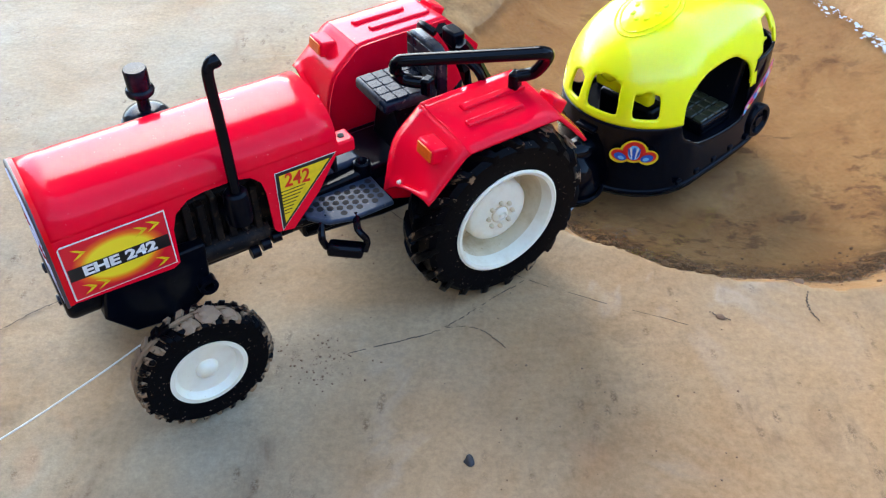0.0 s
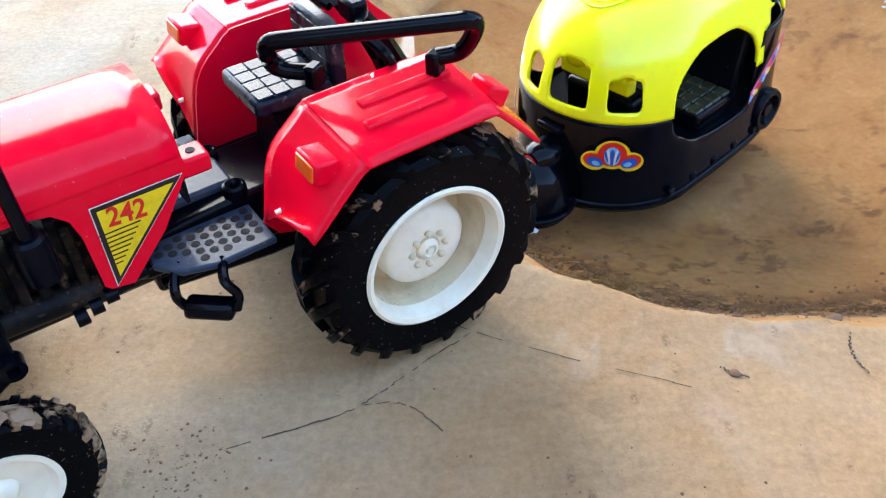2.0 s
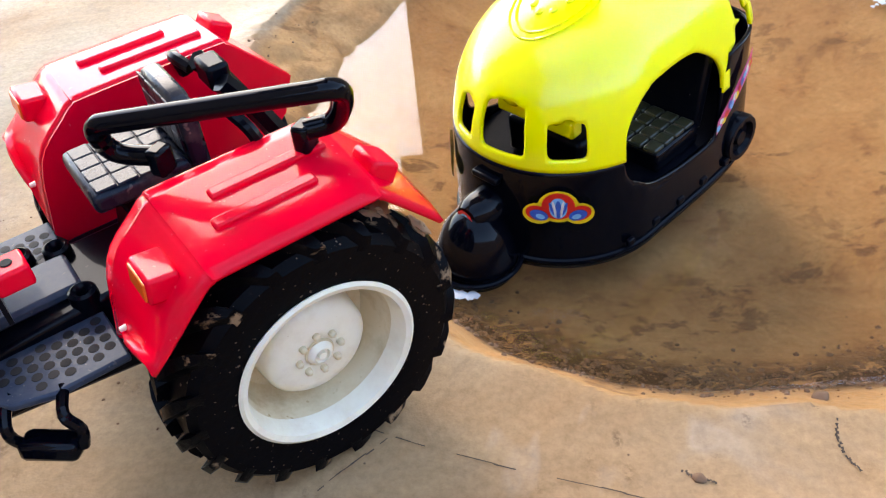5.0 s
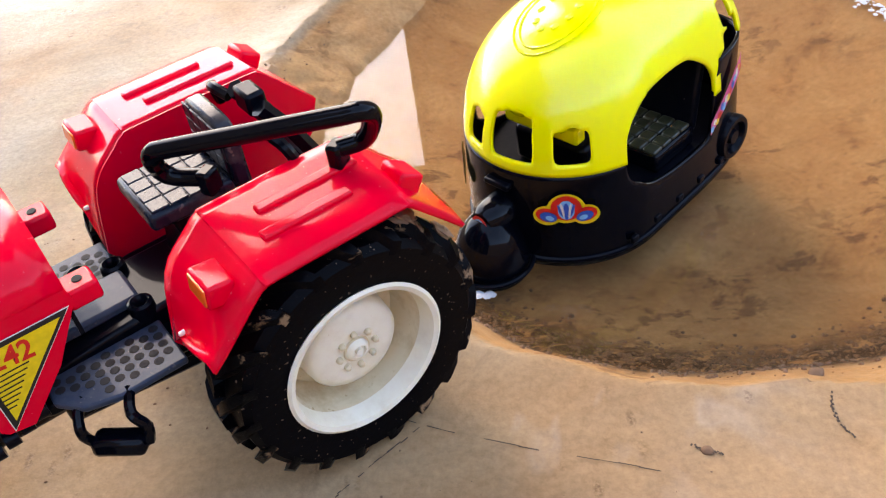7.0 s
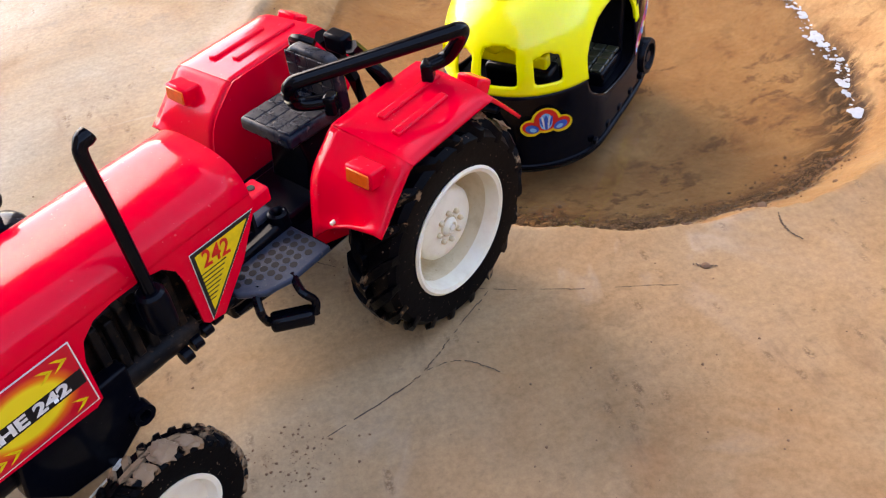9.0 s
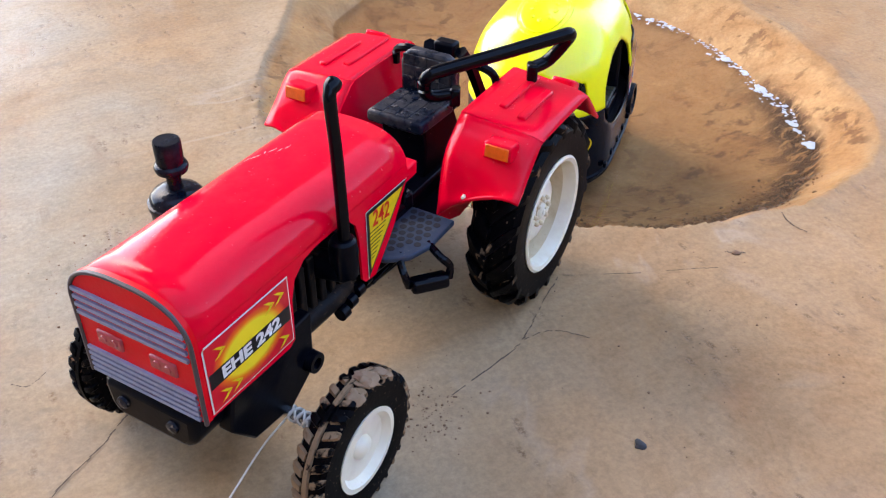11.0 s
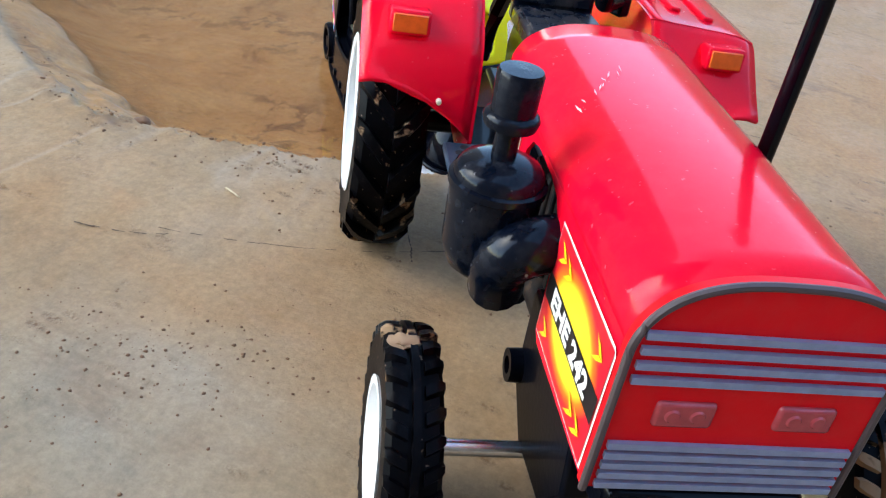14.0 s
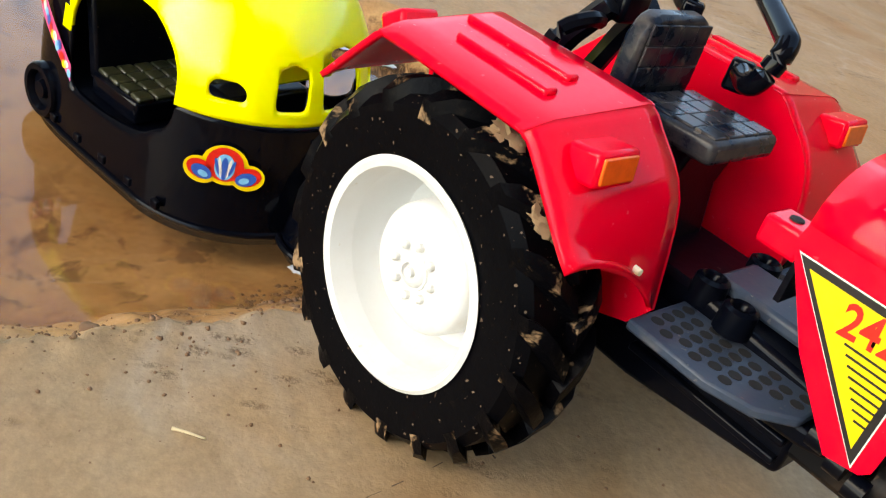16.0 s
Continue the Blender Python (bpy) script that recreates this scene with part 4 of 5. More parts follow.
    for k in (-1, 1):
        bm = bmesh.new()
        ex, ey = 0.0550 + 0.0050 * k, 0.0302 - 0.0043 * k
        add_tube(bm, smooth_path([(0.0525 + 0.0045 * k, 0.0235 - 0.0022 * k, 0.0435), (ex - 0.0004 * k, ey - 0.0030, 0.0420), (ex + 0.0012 * k, ey - 0.0004, 0.0385), (ex, ey, 0.0345)], 4), 0.0013, 8)
        part("step_arm", bm, BLACK_GLOSS, step)
    # pedal and gear lever
    for s in (1, -1):
        bm = bmesh.new()
        add_box(bm, (0.0600, 0.0085 * s, 0.0515), (0.0030, 0.0050, 0.0080), Matrix.Rotation(radians(-35), 4, 'Y'))
        part("pedal", bm, BLACK, T, bevel=0.0007)
    # seat
    bm = bmesh.new()
    add_box(bm, (0.0160, 0, 0.0685), (0.0215, 0.0215, 0.0046), Matrix.Rotation(radians(-2), 4, 'Y'))
    seat = part("seat", bm, SEAT_BLACK, T, "dusty black seat with squared padding", bevel=0.0014, seg=3)
    for i in range(4):
        for j in range(4):
            bm = bmesh.new()
            add_box(bm, (0.0090 + 0.0047 * i, -0.0072 + 0.0048 * j, 0.0709 + 0.0002 * i - 0.0004), (0.00455, 0.00465, 0.0008))
            part("pad", bm, SEAT_BLACK, seat, bevel=0.0003)
    bm = bmesh.new()
    add_prism(bm, [(-0.0105, 0.066), (0.0105, 0.066), (0.0105, 0.0800), (0.0088, 0.0835), (0.0065, 0.0846), (-0.0065, 0.0846), (-0.0088, 0.0835), (-0.0105, 0.0800)], 0.0008, 0.0052, 'x')
    back = part("backrest", bm, SEAT_BLACK, T, bevel=0.0010)
    for i in range(3):
        for j in range(4):
            bm = bmesh.new()
            add_box(bm, (0.0054, -0.0069 + 0.0046 * j, 0.0732 + 0.0040 * i), (0.0006, 0.00450, 0.00385))
            part("pad", bm, SEAT_BLACK, back, bevel=0.0002)
    bm = bmesh.new()
    add_prism(bm, [(0.001, 0.047), (0.022, 0.047), (0.020, 0.058), (0.022, 0.067), (0.002, 0.067), (-0.002, 0.058)], -0.0085, 0.0085)
    part("seat_post", bm, BLACK, T, bevel=0.0008)
    # rear linkage behind the seat
    for s in (1, -1):
        bm = bmesh.new()
        add_tube(bm, [(-0.0070, 0.0062 * s, 0.0820), (-0.0120, 0.0075 * s, 0.0745), (-0.0190, 0.0090 * s, 0.0600), (-0.0230, 0.0100 * s, 0.0450)], 0.0024, 6)
        part("lift_arm", bm, BLACK, T)
        bm = bmesh.new()
        add_tube(bm, smooth_path([(-0.0060, 0.0090 * s, 0.0790), (-0.0045, 0.0140 * s, 0.0800), (-0.0060, 0.0190 * s, 0.0775), (-0.0075, 0.0205 * s, 0.0720)], 4), 0.0015, 8)
        part("link_rod", bm, BLACK, T)
    bm = bmesh.new()
    add_box(bm, (-0.0080, 0, 0.0815), (0.0052, 0.0080, 0.0060))
    part("top_link", bm, BLACK, T, bevel=0.0010)
    # hand rail over the fender
    bm = bmesh.new()
    add_tube(bm, smooth_path([(0.0120, 0.0140, 0.0768), (0.0165, 0.0095, 0.0768), (0.0192, 0.0078, 0.0785), (0.0206, 0.0082, 0.0830), (0.0202, 0.0100, 0.0857), (0.0175, 0.0127, 0.0868), (0.0020, 0.0265, 0.0900), (-0.0120, 0.0390, 0.0930), (-0.0150, 0.0412, 0.0934), (-0.0178, 0.0405, 0.0912), (-0.0190, 0.0365, 0.0850), (-0.0182, 0.0330, 0.0805), (-0.0134, 0.0304, 0.0795)], 5), 0.0022, 14)
    rail = part("hand_rail", bm, BLACK_GLOSS, T, "bent black hand rail")
    for c in ((-0.0130, 0.0303, 0.0782), (0.0118, 0.0145, 0.0760)):
        bm = bmesh.new()
        add_box(bm, c, (0.0048, 0.0036, 0.0062), Matrix.Rotation(0.5, 4, 'Z'))
        part("clamp", bm, BLACK_GLOSS, rail, bevel=0.0008)
    # exhaust
    bm = bmesh.new()
    add_tube(bm, smooth_path([(0.0862, 0.0222, 0.0640), (0.0865, 0.0222, 0.0800), (0.0868, 0.0220, 0.0950), (0.0872, 0.0215, 0.1085), (0.0862, 0.0210, 0.1120), (0.0835, 0.0205, 0.1130)], 5), [0.0017] * 20 + [0.0018, 0.0020, 0.0021, 0.0022, 0.0022, 0.0021], 14)
    ex = part("exhaust_pipe", bm, BLACK_GLOSS, T, "thin black exhaust pipe with hooked tip")
    bm = bmesh.new()
    add_lathe(bm, [(0.0560, 0.0040), (0.0640, 0.0042), (0.0672, 0.0038), (0.0680, 0.0030), (0.0680, 0.0)], (0.0862, 0.0215, 0), 'z', 18)
    part("manifold", bm, BLACK, ex)
    bm = bmesh.new()
    add_tube(bm, [(0.0862, 0.0215, 0.0580), (0.0862, 0.0120, 0.0560)], 0.0045, 14)
    part("manifold_elbow", bm, BLACK, ex)
    # air cleaner
    cx, cy = 0.0960, -0.0285
    bm = bmesh.new()
    add_lathe(bm, [(0.0500, 0.0), (0.0505, 0.0040), (0.0525, 0.0063), (0.0565, 0.0077), (0.0660, 0.0080), (0.0676, 0.0080), (0.0680, 0.0085), (0.0692, 0.0085), (0.0695, 0.0078), (0.0708, 0.0077), (0.0720, 0.0068), (0.0730, 0.0045), (0.0733, 0.0024), (0.0733, 0.0)], (cx, cy, 0), 'z', 40)
    ac = part("air_cleaner", bm, DUSTY_BLACK, T, "black moulded air cleaner with a capped neck", angle=50)
    bm = bmesh.new()
    add_lathe(bm, [(0.0725, 0.0021), (0.0790, 0.0021)], (cx, cy, 0), 'z', 18)
    part("neck", bm, DUSTY_BLACK, ac)
    bm = bmesh.new()
    add_lathe(bm, [(0.0785, 0.0028), (0.0790, 0.0044), (0.0803, 0.0048), (0.0812, 0.0045), (0.0815, 0.0038), (0.0880, 0.0039), (0.0886, 0.0036), (0.0887, 0.0)], (cx, cy, 0), 'z', 30)
    part("cap", bm, DUSTY_BLACK, ac, angle=50)
    bm = bmesh.new()
    add_tube(bm, smooth_path([(0.1000, -0.0260, 0.0500), (0.1040, -0.0270, 0.0575), (0.1055, -0.0240, 0.0615), (0.1030, -0.0170, 0.0620)], 5), 0.0050, 16)
    part("intake_elbow", bm, DUSTY_BLACK, ac)
    # twine wound round the axle
    bm = bmesh.new()
    turns = []
    for k in range(100):
        a = k * 0.55
        turns.append((0.1125 + 0.0021 * math.cos(a), 0.0195 + 0.0085 * k / 100 + 0.0008 * math.sin(k * 0.9), 0.0228 + 0.0021 * math.sin(a)))
    add_tube(bm, turns, 0.00038, 5)
    wrap = part("twine_wrap", bm, TWINE, T, "white twine wound round the front axle")
    # dried mud caked on the tyres
    for c, r in (((0.108, 0.0425, 0.0440), 0.0042), ((0.1145, 0.0435, 0.0435), 0.0030), ((0.1020, 0.0430, 0.0415), 0.0032), ((0.1095, -0.0420, 0.0440), 0.0030), ((-0.020, 0.0405, 0.0620), 0.0045), ((-0.0285, 0.0430, 0.0540), 0.0035), ((0.022, -0.0420, 0.0590), 0.0040), ((0.010, -0.0415, 0.0665), 0.0045)):
        bm = bmesh.new()
        ic = bmesh.ops.create_icosphere(bm, subdivisions=3, radius=r * 0.8)
        for v in ic["verts"]:
            v.co *= 1 + 0.55 * noise.noise(v.co * 700 + Vector(c) * 300)
            v.co = Vector((v.co.x, v.co.y * 1.1, v.co.z * 0.42))
        a = math.atan2(c[0] - (0.1125 if c[0] > 0.06 else -0.002), c[2] - (0.0222 if c[0] > 0.06 else 0.0338))
        bmesh.ops.transform(bm, matrix=Matrix.Translation(c) @ Matrix.Rotation(a, 4, 'Y'), verts=bm.verts)
        part("mud_cake", bm, MUD_DRY, T, "dried brown mud caked on the tyre")
    return T


tractor()


def tow_string():
    """The pull string: from the axle along the floor, away in front of the tractor."""
    bm = bmesh.new()
    m = pose(0.029, 0.3096, 0, 0, 0, 212.1)
    pts = [m @ Vector(p) for p in ((0.1125, 0.0180, 0.0212), (0.1240, 0.0165, 0.0170), (0.1450, 0.0180, 0.0115), (0.1800, 0.0215, 0.0060), (0.2300, 0.0230, 0.0012), (0.3200, 0.0260, 0.0010), (0.5500, 0.0300, 0.0010))]
    add_tube(bm, smooth_path(pts, 6), 0.00032, 6)
    ob = mesh_ob("pull_string", bm, TWINE)
    tagged(ob, "thin white pull string tied to the tractor's front axle", "string")


tow_string()


# ---------- toy auto rickshaw ----------
RK_R, RK_REAR, RK_SPLIT, RK_TOP = 0.0352, -0.068, 0.0180, 0.0585


def rick_outline(n=120):
    """Plan of the body: a round nose, straight flanks, a blunt rounded tail."""
    out = []
    for k in range(n):
        t = math.tau * k / n
        c, s = math.cos(t), math.sin(t)
        e = 2.0 if c > 0 else 5.0
        a = RK_R * 1.0 if c > 0 else -RK_REAR
        out.append((a * math.copysign(abs(c) ** (2 / e), c), RK_R * math.copysign(abs(s) ** (2 / e), s)))
    return out


def loft(levels, keep, n=160):
    """Rings of the plan at heights, each drawn in; keeps the faces for which keep(x, y, z) holds."""
    bm = bmesh.new()
    plan = rick_outline(n)
    rings = [[bm.verts.new((x * k + dx, y * ky, z)) for x, y in plan] for z, k, ky, dx in levels]
    for a, b in zip(rings, rings[1:]):
        for i in range(n):
            vs = (a[i], a[(i + 1) % n], b[(i + 1) % n], b[i])
            c = sum((v.co for v in vs), Vector()) / 4
            if keep(c.x, c.y, c.z):
                bm.faces.new(vs)
    # worn, rounded edges round the openings
    bm.edges.index_update()
    rim = {}
    for e in bm.edges:
        if e.is_boundary:
            for v in e.verts:
                rim.setdefault(v, []).append(e.other_vert(v))
    ends = set(rings[0]) | set(rings[-1])
    for _ in range(7):
        moved = {v: v.co * 0.5 + sum((w.co for w in ws), Vector()) / len(ws) * 0.5 for v, ws in rim.items() if v not in ends}
        for v, co in moved.items():
            v.co = co
    return bm, rings


def door_hole(x, y, z):
    """The side opening: an arch in plan of the flank."""
    if abs(y) < 0.024:
        return False
    cx, half = -0.0125, 0.0230
    low = 0.002 + 0.010 * max(0.0, (x - cx) / half) ** 2
    u = (x - cx) / half
    if abs(u) > 1 or z < low:
        return False
    return z < 0.0225 + 0.0165 * math.sqrt(max(0.0, 1 - u * u))


def roof_keep(x, y, z):
    if door_hole(x, y, z):
        return False
    if x < -0.040 and z < 0.031:
        return False
    b = math.degrees(math.atan2(y, x + 0.002))
    if x > 0.008:
        for lo, hi, z0, z1 in ((-56, -39, 0.0235, 0.0285), (-27, -12, 0.0225, 0.0340), (-5, 20, 0.0220, 0.0375), (31, 50, 0.0225, 0.0340)):
            f = (b - lo) / (hi - lo)
            if 0 < f < 1 and z0 < z < z1 - 0.0025 * abs(f - 0.5):
                return False
    if x < -0.030 and abs(y) > 0.02 and x > -0.058:
        if 0.026 < z < 0.034 + 0.2 * (-0.034 - x) and -0.056 < x < -0.044:
            return False
        if 0.037 < z < 0.045 and -0.053 < x < -0.045:
            return False
    if x < -0.05 and abs(y) < 0.022 and 0.030 < z < 0.044:
        return False
    return True


def body_keep(x, y, z):
    if z > RK_SPLIT and x > -0.034 - (z - RK_SPLIT) * 0.5:
        return False
    return not door_hole(x, y, z)


def flower(parent, m, w):
    """A printed fan of petals."""
    h = w * 0.55
    base = flat("flower_sticker", [ellipse(0, 0.10 * h, 0.30 * w, 0.52 * h, 24), ellipse(-0.30 * w, -0.12 * h, 0.22 * w, 0.34 * h, 20, -25), ellipse(0.30 * w, -0.12 * h, 0.22 * w, 0.34 * h, 20, 25)], m, STICK_YELLOW, parent, "colourful flower-fan sticker")
    flat("petal", [ellipse(0, 0.12 * h, 0.24 * w, 0.44 * h, 24)], m, STICK_RED, base, "", 0.0001)
    flat("petal", [ellipse(0, 0.06 * h, 0.13 * w, 0.34 * h, 20)], m, STICK_SKY, base, "", 0.0002)
    flat("petal", [ellipse(0, 0.02 * h, 0.045 * w, 0.30 * h, 16)], m, STICK_BLUE, base, "", 0.0003)
    for k in (-1, 1):
        flat("petal", [ellipse(0.055 * w * k, 0.04 * h, 0.022 * w, 0.27 * h, 14, -9 * k)], m, STICK_WHITE, base, "", 0.0003)
        flat("petal", [ellipse(0.095 * w * k, 0.06 * h, 0.022 * w, 0.22 * h, 14, -16 * k)], m, STICK_BLUE, base, "", 0.0003)
    for s in (-1, 1):
        flat("petal", [ellipse(0.30 * w * s, -0.10 * h, 0.18 * w, 0.24 * h, 20, 25 * s)], m, STICK_RED, base, "", 0.0001)
        flat("petal", [ellipse(0.28 * w * s, -0.16 * h, 0.14 * w, 0.17 * h, 20, 25 * s)], m, STICK_BLUE, base, "", 0.0002)
        flat("petal", [ellipse(0.26 * w * s, -0.20 * h, 0.07 * w, 0.08 * h, 14, 25 * s)], m, STICK_SKY, base, "", 0.0003)


def wrap_matrix(angle, z, r=RK_R + 0.0006, cx=0.0):
    """A frame on the round nose at a bearing (degrees from straight ahead): x to the reader's right, y up, z outwards."""
    a = radians(angle)
    out = Vector((math.cos(a), math.sin(a), 0))
    right = Vector((-out.y, out.x, 0))
    p = Vector((cx, 0, z)) + out * r
    return Matrix(((right.x, 0, out.x, p.x), (right.y, 0, out.y, p.y), (0, 1, 0, p.z), (0, 0, 0, 1)))


def roof_level(f):
    """One ring of the domed roof: its height, how far it is drawn in along and across, and its shift back."""
    z = RK_SPLIT + (RK_TOP - RK_SPLIT) * (1 - (1 - f) ** 1.6)
    g = (z - RK_SPLIT) / (RK_TOP - RK_SPLIT)
    k = max(0.012, 1 - g ** 2.9) ** 0.42
    return z, k * (0.995 - 0.05 * g), k * (0.995 - 0.10 * g), -0.0012 - 0.0105 * g * g


def roof_z(x, y):
    """The roof's height over a place in plan."""
    top = RK_SPLIT
    for i in range(200):
        z, kx, ky, dx = roof_level(i / 200)
        u, v = (x - dx) / kx, y / ky
        e, a = (2.0, RK_R) if u > 0 else (5.0, -RK_REAR)
        if (abs(u) / a) ** e + (abs(v) / RK_R) ** e <= 1:
            top = z
    return top


def rickshaw():
    K = thing("toy_auto_rickshaw", pose(0.1222, 0.3780, 0, 2.2, 0, 221), "black and yellow plastic toy auto rickshaw standing in the puddle", "toy rickshaw")
    levels = [roof_level(i / 48) for i in range(49)]
    bm, rings = loft(levels, roof_keep, 400)
    bm.faces.new(rings[-1])
    roof = part("roof", bm, YELLOW, K, "glossy bright yellow moulded cab and roof with rough-cut openings", solid=0.0012, angle=50)
    # raised ornament ring on the roof
    for rx, ry in ((0.0170, 0.0120), (0.0150, 0.0100)):
        bm = bmesh.new()
        add_tube(bm, [(rx * math.cos(t), ry * math.sin(t), roof_z(rx * math.cos(t), ry * math.sin(t))) for t in (k * math.tau / 40 for k in range(41))], 0.0005, 6, False)
        part("roof_ring", bm, YELLOW, roof)
    for k in range(9):
        bm = bmesh.new()
        ic = bmesh.ops.create_icosphere(bm, subdivisions=2, radius=0.0013)
        bmesh.ops.scale(bm, vec=(1.5, 0.9, 0.5), verts=ic["verts"])
        a = k * math.tau / 9
        bmesh.ops.translate(bm, vec=(0.0085 * math.cos(a), 0.0055 * math.sin(a), roof_z(0.0085 * math.cos(a), 0.0055 * math.sin(a))), verts=ic["verts"])
        part("roof_boss", bm, YELLOW, roof)
    low = [(-0.0180 + (RK_SPLIT + 0.0180) * i / 24, 1.0 - 0.03 * min(1.0, i / 24) ** 2, 1.0 - 0.02 * min(1.0, i / 24) ** 2, 0) for i in range(33)]
    bm, rings = loft(low, body_keep, 320)
    bm.faces.new(rings[0])
    body = part("body", bm, BLACK_GLOSS, K, "glossy black moulded lower body with a wet edge", solid=0.0012, angle=50)
    bm = bmesh.new()
    add_tube(bm, [(x * 1.0, y * 1.0, -0.0150) for x, y in rick_outline(96)] + [(RK_R, 0, -0.0150)], 0.0010, 8, False)
    part("sill", bm, BLACK, body)
    bm = bmesh.new()
    add_prism(bm, [(x * 0.95, y * 0.95) for x, y in rick_outline(60)], 0.0000, 0.0015, 'z')
    part("cabin_floor", bm, BLACK, body, smooth=False)
    # bench with squared padding
    bm = bmesh.new()
    add_box(bm, (-0.019, 0, 0.0050), (0.022, 0.062, 0.0070))
    bench = part("bench", bm, BLACK_GLOSS, K, "black quilted passenger bench", bevel=0.001)
    for i in range(4):
        for j in range(11):
            bm = bmesh.new()
            add_box(bm, (-0.0265 + 0.0053 * i, -0.0275 + 0.0055 * j, 0.0088), (0.0047, 0.0049, 0.0016), Matrix.Rotation(0.04, 4, 'Y'))
            part("pad", bm, OLIVE, bench, bevel=0.0006)
    bm = bmesh.new()
    add_box(bm, (-0.0335, 0, 0.020), (0.004, 0.060, 0.030), Matrix.Rotation(radians(-10), 4, 'Y'))
    part("bench_back", bm, BLACK, K, bevel=0.001)
    bm = bmesh.new()
    add_box(bm, (0.004, 0, 0.0085), (0.012, 0.030, 0.014))
    part("driver_seat", bm, BLACK, K, bevel=0.002)
    bm = bmesh.new()
    for c, r in (((0.014, 0.0100, 0.0285), 0.0046), ((0.014, -0.0060, 0.0290), 0.0046)):
        ic = bmesh.ops.create_icosphere(bm, subdivisions=2, radius=r)
        bmesh.ops.translate(bm, vec=c, verts=ic["verts"])
    add_box(bm, (0.0130, 0.002, 0.0240), (0.005, 0.030, 0.006))
    part("handlebar", bm, YELLOW, K, "yellow moulded handlebar seen through the windscreen", bevel=0.0010)
    # nose with lamp and mudguard
    bm = bmesh.new()
    add_lathe(bm, [(-0.0180, 0.0120), (-0.016, 0.0130), (-0.0120, 0.0128), (-0.006, 0.0118), (-0.001, 0.0098), (0.003, 0.0066), (0.0055, 0.0030), (0.0060, 0.0)], (0.0420, 0, -0.0015), 'z', 40)
    nose = part("front_mudguard", bm, BLACK_GLOSS, K, "domed black front mudguard rising from the water")
    bm = bmesh.new()
    add_tube(bm, [(0.0425 + 0.0142 * math.cos(t), 0.0142 * math.sin(t), -0.0148) for t in (k * math.tau / 40 for k in range(41))], 0.0009, 8, False)
    part("mudguard_lip", bm, BLACK, nose)
    bm = bmesh.new()
    add_lathe(bm, [(0.026, 0.0064), (0.0400, 0.0064), (0.0430, 0.0056), (0.0448, 0.0044), (0.0453, 0.0)], (0, 0, 0.0015), 'x', 30)
    lampb = part("headlamp", bm, BLACK_GLOSS, K, "black round headlamp with red ring sticker")
    lm = Matrix(((0, 0, 1, 0.0455), (1, 0, 0, 0), (0, 1, 0, 0.0015), (0, 0, 0, 1)))
    flat("lamp_ring", [ellipse(0, 0, 0.0034, 0.0040, 24)], lm, STICK_RED, lampb, "red lamp sticker")
    flat("lamp_centre", [ellipse(0, 0.0003, 0.0022, 0.0026, 20)], lm, STICK_SKY, lampb, "", 0.0001)
    flat("lamp_pupil", [ellipse(0, 0.0003, 0.0016, 0.0020, 20)], lm, STICK_BLACK, lampb, "", 0.0002)
    bm = bmesh.new()
    add_box(bm, (0.0350, 0, 0.0125), (0.0030, 0.0100, 0.0022))
    part("wiper_block", bm, BLACK, K, bevel=0.0006)
    for s in (1, -1):
        flower(K, wrap_matrix(38 if s > 0 else -46, 0.0060 if s > 0 else 0.0050), 0.0205)
        # side stripe sticker
        x0, x1 = -0.0330, -0.0530
        def skin(x, z, lift, side=s):
            return Vector((x, side * (RK_R * max(0.0, 1 - (abs(x) / 0.068) ** 5) ** 0.2 + lift), z))
        bm = bmesh.new()
        edge = [(x0 + (x1 - x0) * k / 8, 0.004 + 0.014 * k / 8, 0.009 + 0.017 * k / 8) for k in range(9)]
        for (xa, la, ha), (xb, lb, hb) in zip(edge, edge[1:]):
            bm.faces.new([bm.verts.new(skin(*p, 0.0007)) for p in ((xa, la), (xb, lb), (xb, hb), (xa, ha))])
        base = part("stripe_sticker", bm, STICK_PINK, K, "bright patterned stripe sticker", smooth=False)
        rnd = random.Random(3)
        for k in range(14):
            f = (k + 0.5) / 14
            cx, cz = x0 + (x1 - x0) * f, 0.0065 + 0.0155 * f + rnd.uniform(-0.0014, 0.0014)
            bm = bmesh.new()
            bm.faces.new([bm.verts.new(skin(u, v, 0.0009)) for u, v in ellipse(cx, cz, rnd.uniform(0.0008, 0.0014), rnd.uniform(0.0010, 0.0018), 12)])
            part("stripe_dot", bm, (STICK_SKY, STICK_WHITE, STICK_YELLOW, STICK_RED, STICK_BLUE)[k % 5], base, smooth=False)
        bm = bmesh.new()
        add_lathe(bm, [(-0.004, 0.0), (-0.004, 0.0080), (0.002, 0.0084), (0.003, 0.0078), (0.003, 0.0062), (0.001, 0.0054), (0.001, 0.0030), (0.0025, 0.0025), (0.0025, 0.0)], (-0.0500, 0.0330 * s, -0.0065), 'y', 30, s)
        part("rear_wheel", bm, BLACK, K, "small black rear wheel half under water", angle=50)
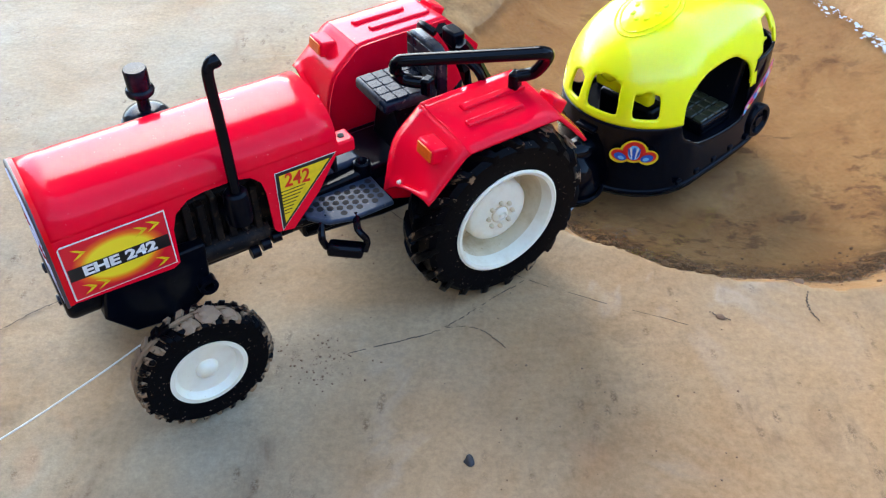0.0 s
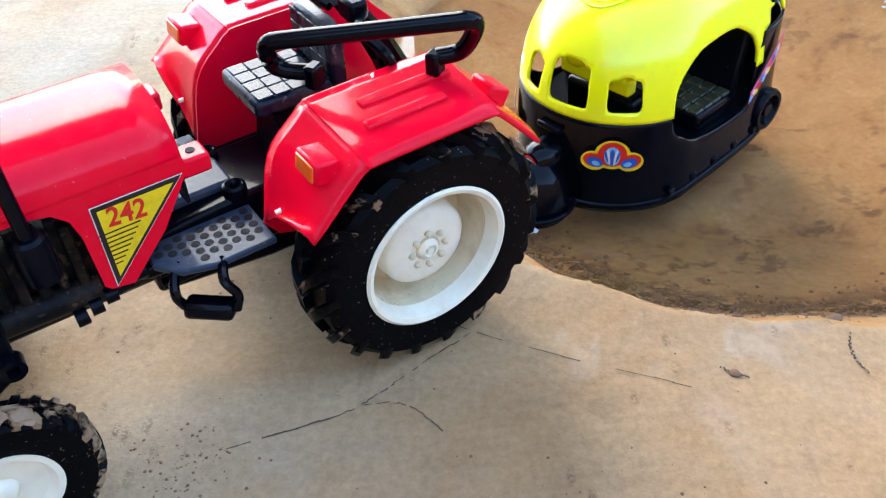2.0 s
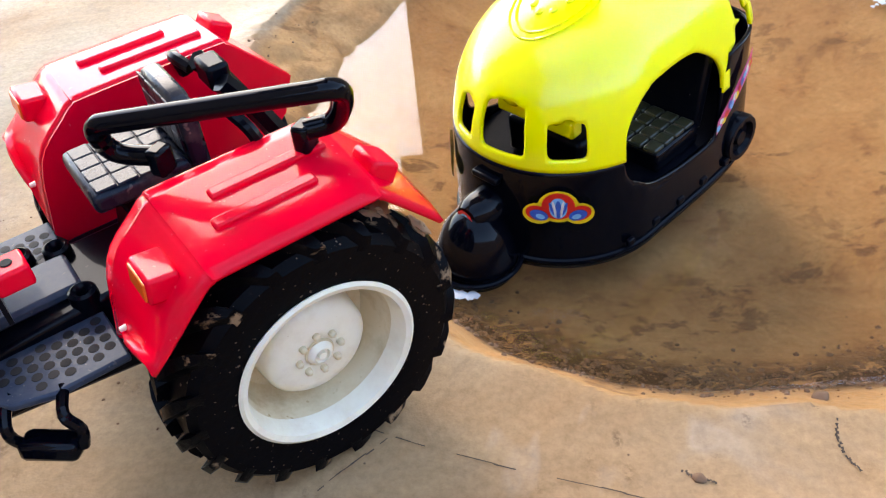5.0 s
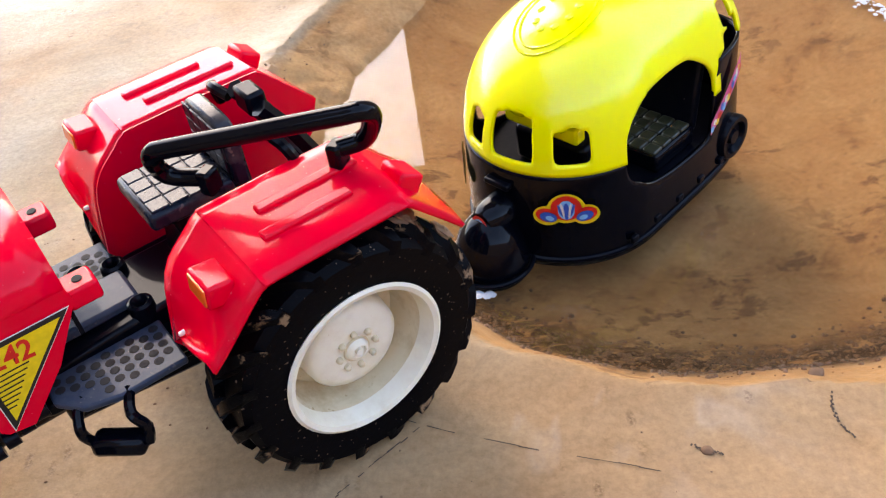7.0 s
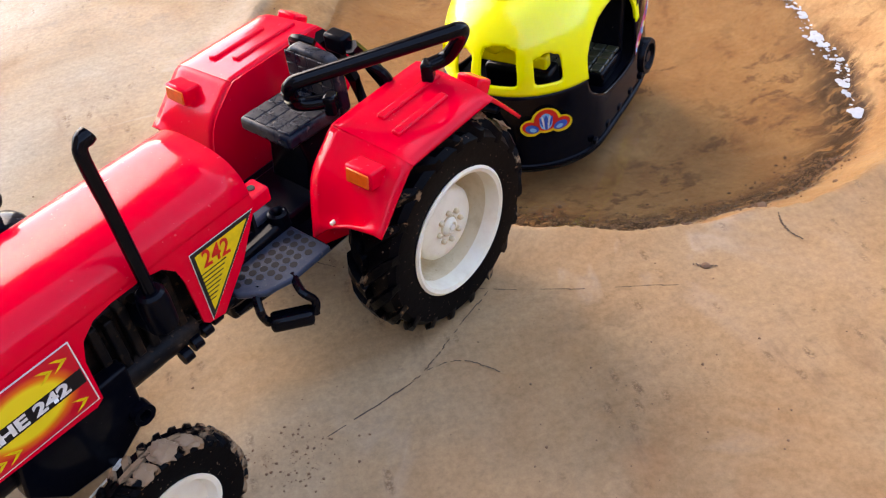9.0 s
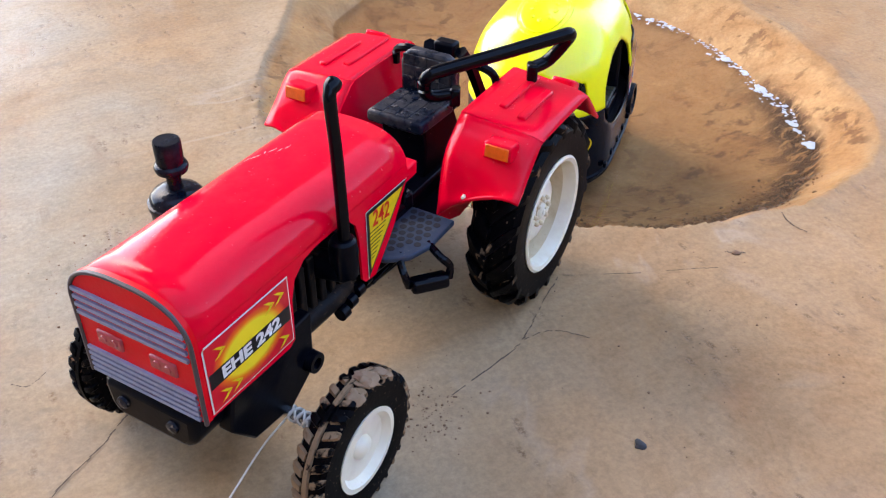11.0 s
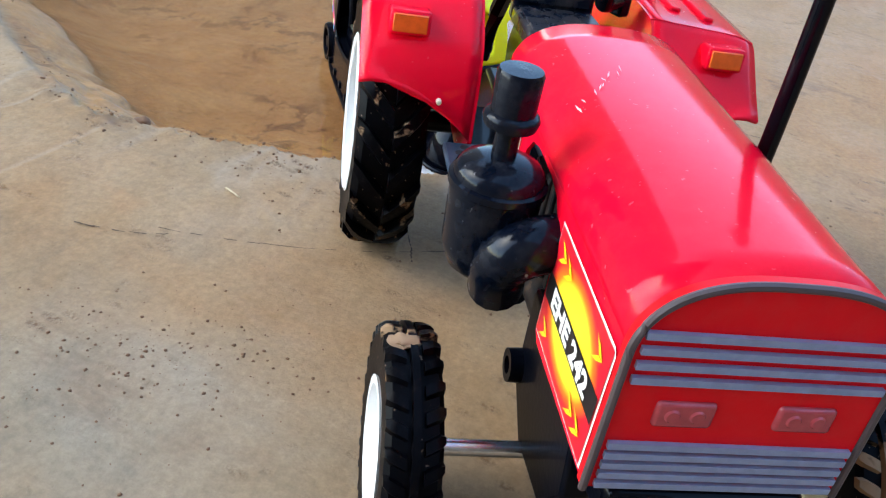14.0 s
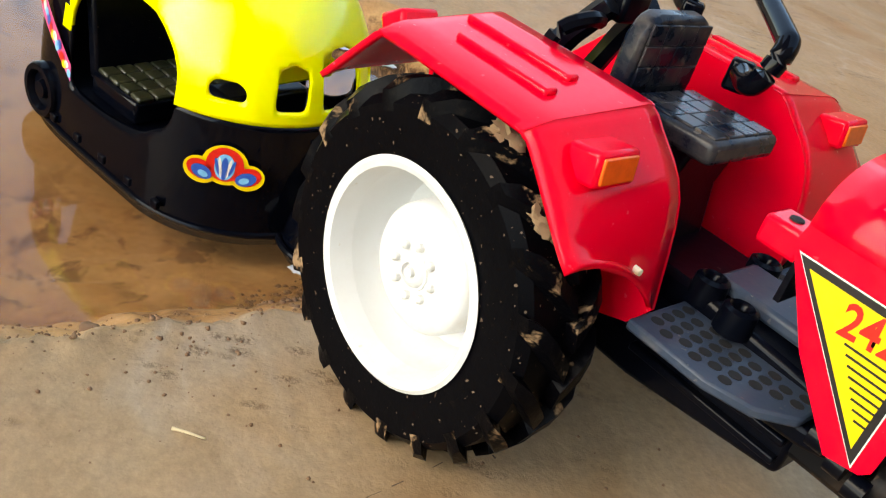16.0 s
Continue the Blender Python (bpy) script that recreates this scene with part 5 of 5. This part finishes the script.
        for k in range(5):
            bm = bmesh.new()
            add_box(bm, (0.010 - 0.013 * k, 0.0350 * s, -0.0118), (0.003, 0.0016, 0.0026))
            part("body_lug", bm, BLACK, body, bevel=0.0004)
    return K


OLIVE = plastic("olive_black_padding", (0.018, 0.020, 0.010), 0.35, (0.16, 0.13, 0.06), 0.3, 260, 0.66)
rickshaw()


# ---------- loose bits on the floor ----------
def straw(x, y, turn, length):
    bm = bmesh.new()
    z = ground_z(x, y) + 0.0006
    d = Vector((math.cos(radians(turn)), math.sin(radians(turn)), 0)) * length / 2
    p = Vector((x, y, z))
    add_tube(bm, smooth_path([p - d, p + Vector((0, 0.0006, 0.0003)), p + d], 4), [0.00036 - 0.00002 * k for k in range(9)], 6)
    tagged(mesh_ob("straw", bm, STRAW), "short pale dry straw lying on the clay", "straw", group="straws on the floor")


def pebble(x, y, size, seed, mat, label):
    bm = bmesh.new()
    ic = bmesh.ops.create_icosphere(bm, subdivisions=3, radius=size)
    for v in ic["verts"]:
        v.co *= 1 + 0.5 * noise.noise(v.co * (0.9 / size) + Vector((seed, 0, 0)))
        v.co.z *= 0.55
    bmesh.ops.translate(bm, vec=(x, y, ground_z(x, y) + size * 0.2), verts=ic["verts"])
    tagged(mesh_ob("clod", bm, mat), label, "clod", group="clods on the floor")


CRUST = plain("black_crumb", (0.02, 0.018, 0.02), 0.6)
STRAW = plain("dry_straw", (0.62, 0.50, 0.30), 0.8)
straw(-0.007, 0.380, 255, 0.0062)
straw(0.062, 0.340, 80, 0.004)
pebble(0.0725, 0.3085, 0.0022, 1, CLOD, "dark clay clod at the basin's rim")
pebble(0.0390, 0.1930, 0.0018, 2, CRUST, "small black crumb on the clay floor")
pebble(0.1700, 0.2760, 0.0022, 4, CLOD, "damp clay clod where the rim has cracked")
pebble(0.0250, 0.4020, 0.0020, 6, CLOD, "dark clay clod at the basin's rim")
pebble(0.0120, 0.4300, 0.0026, 7, CLOD, "dark clay clod at the basin's rim")
pebble(0.1333, 0.2541, 0.0014, 8, CLOD, "dark clay crumb on the floor")
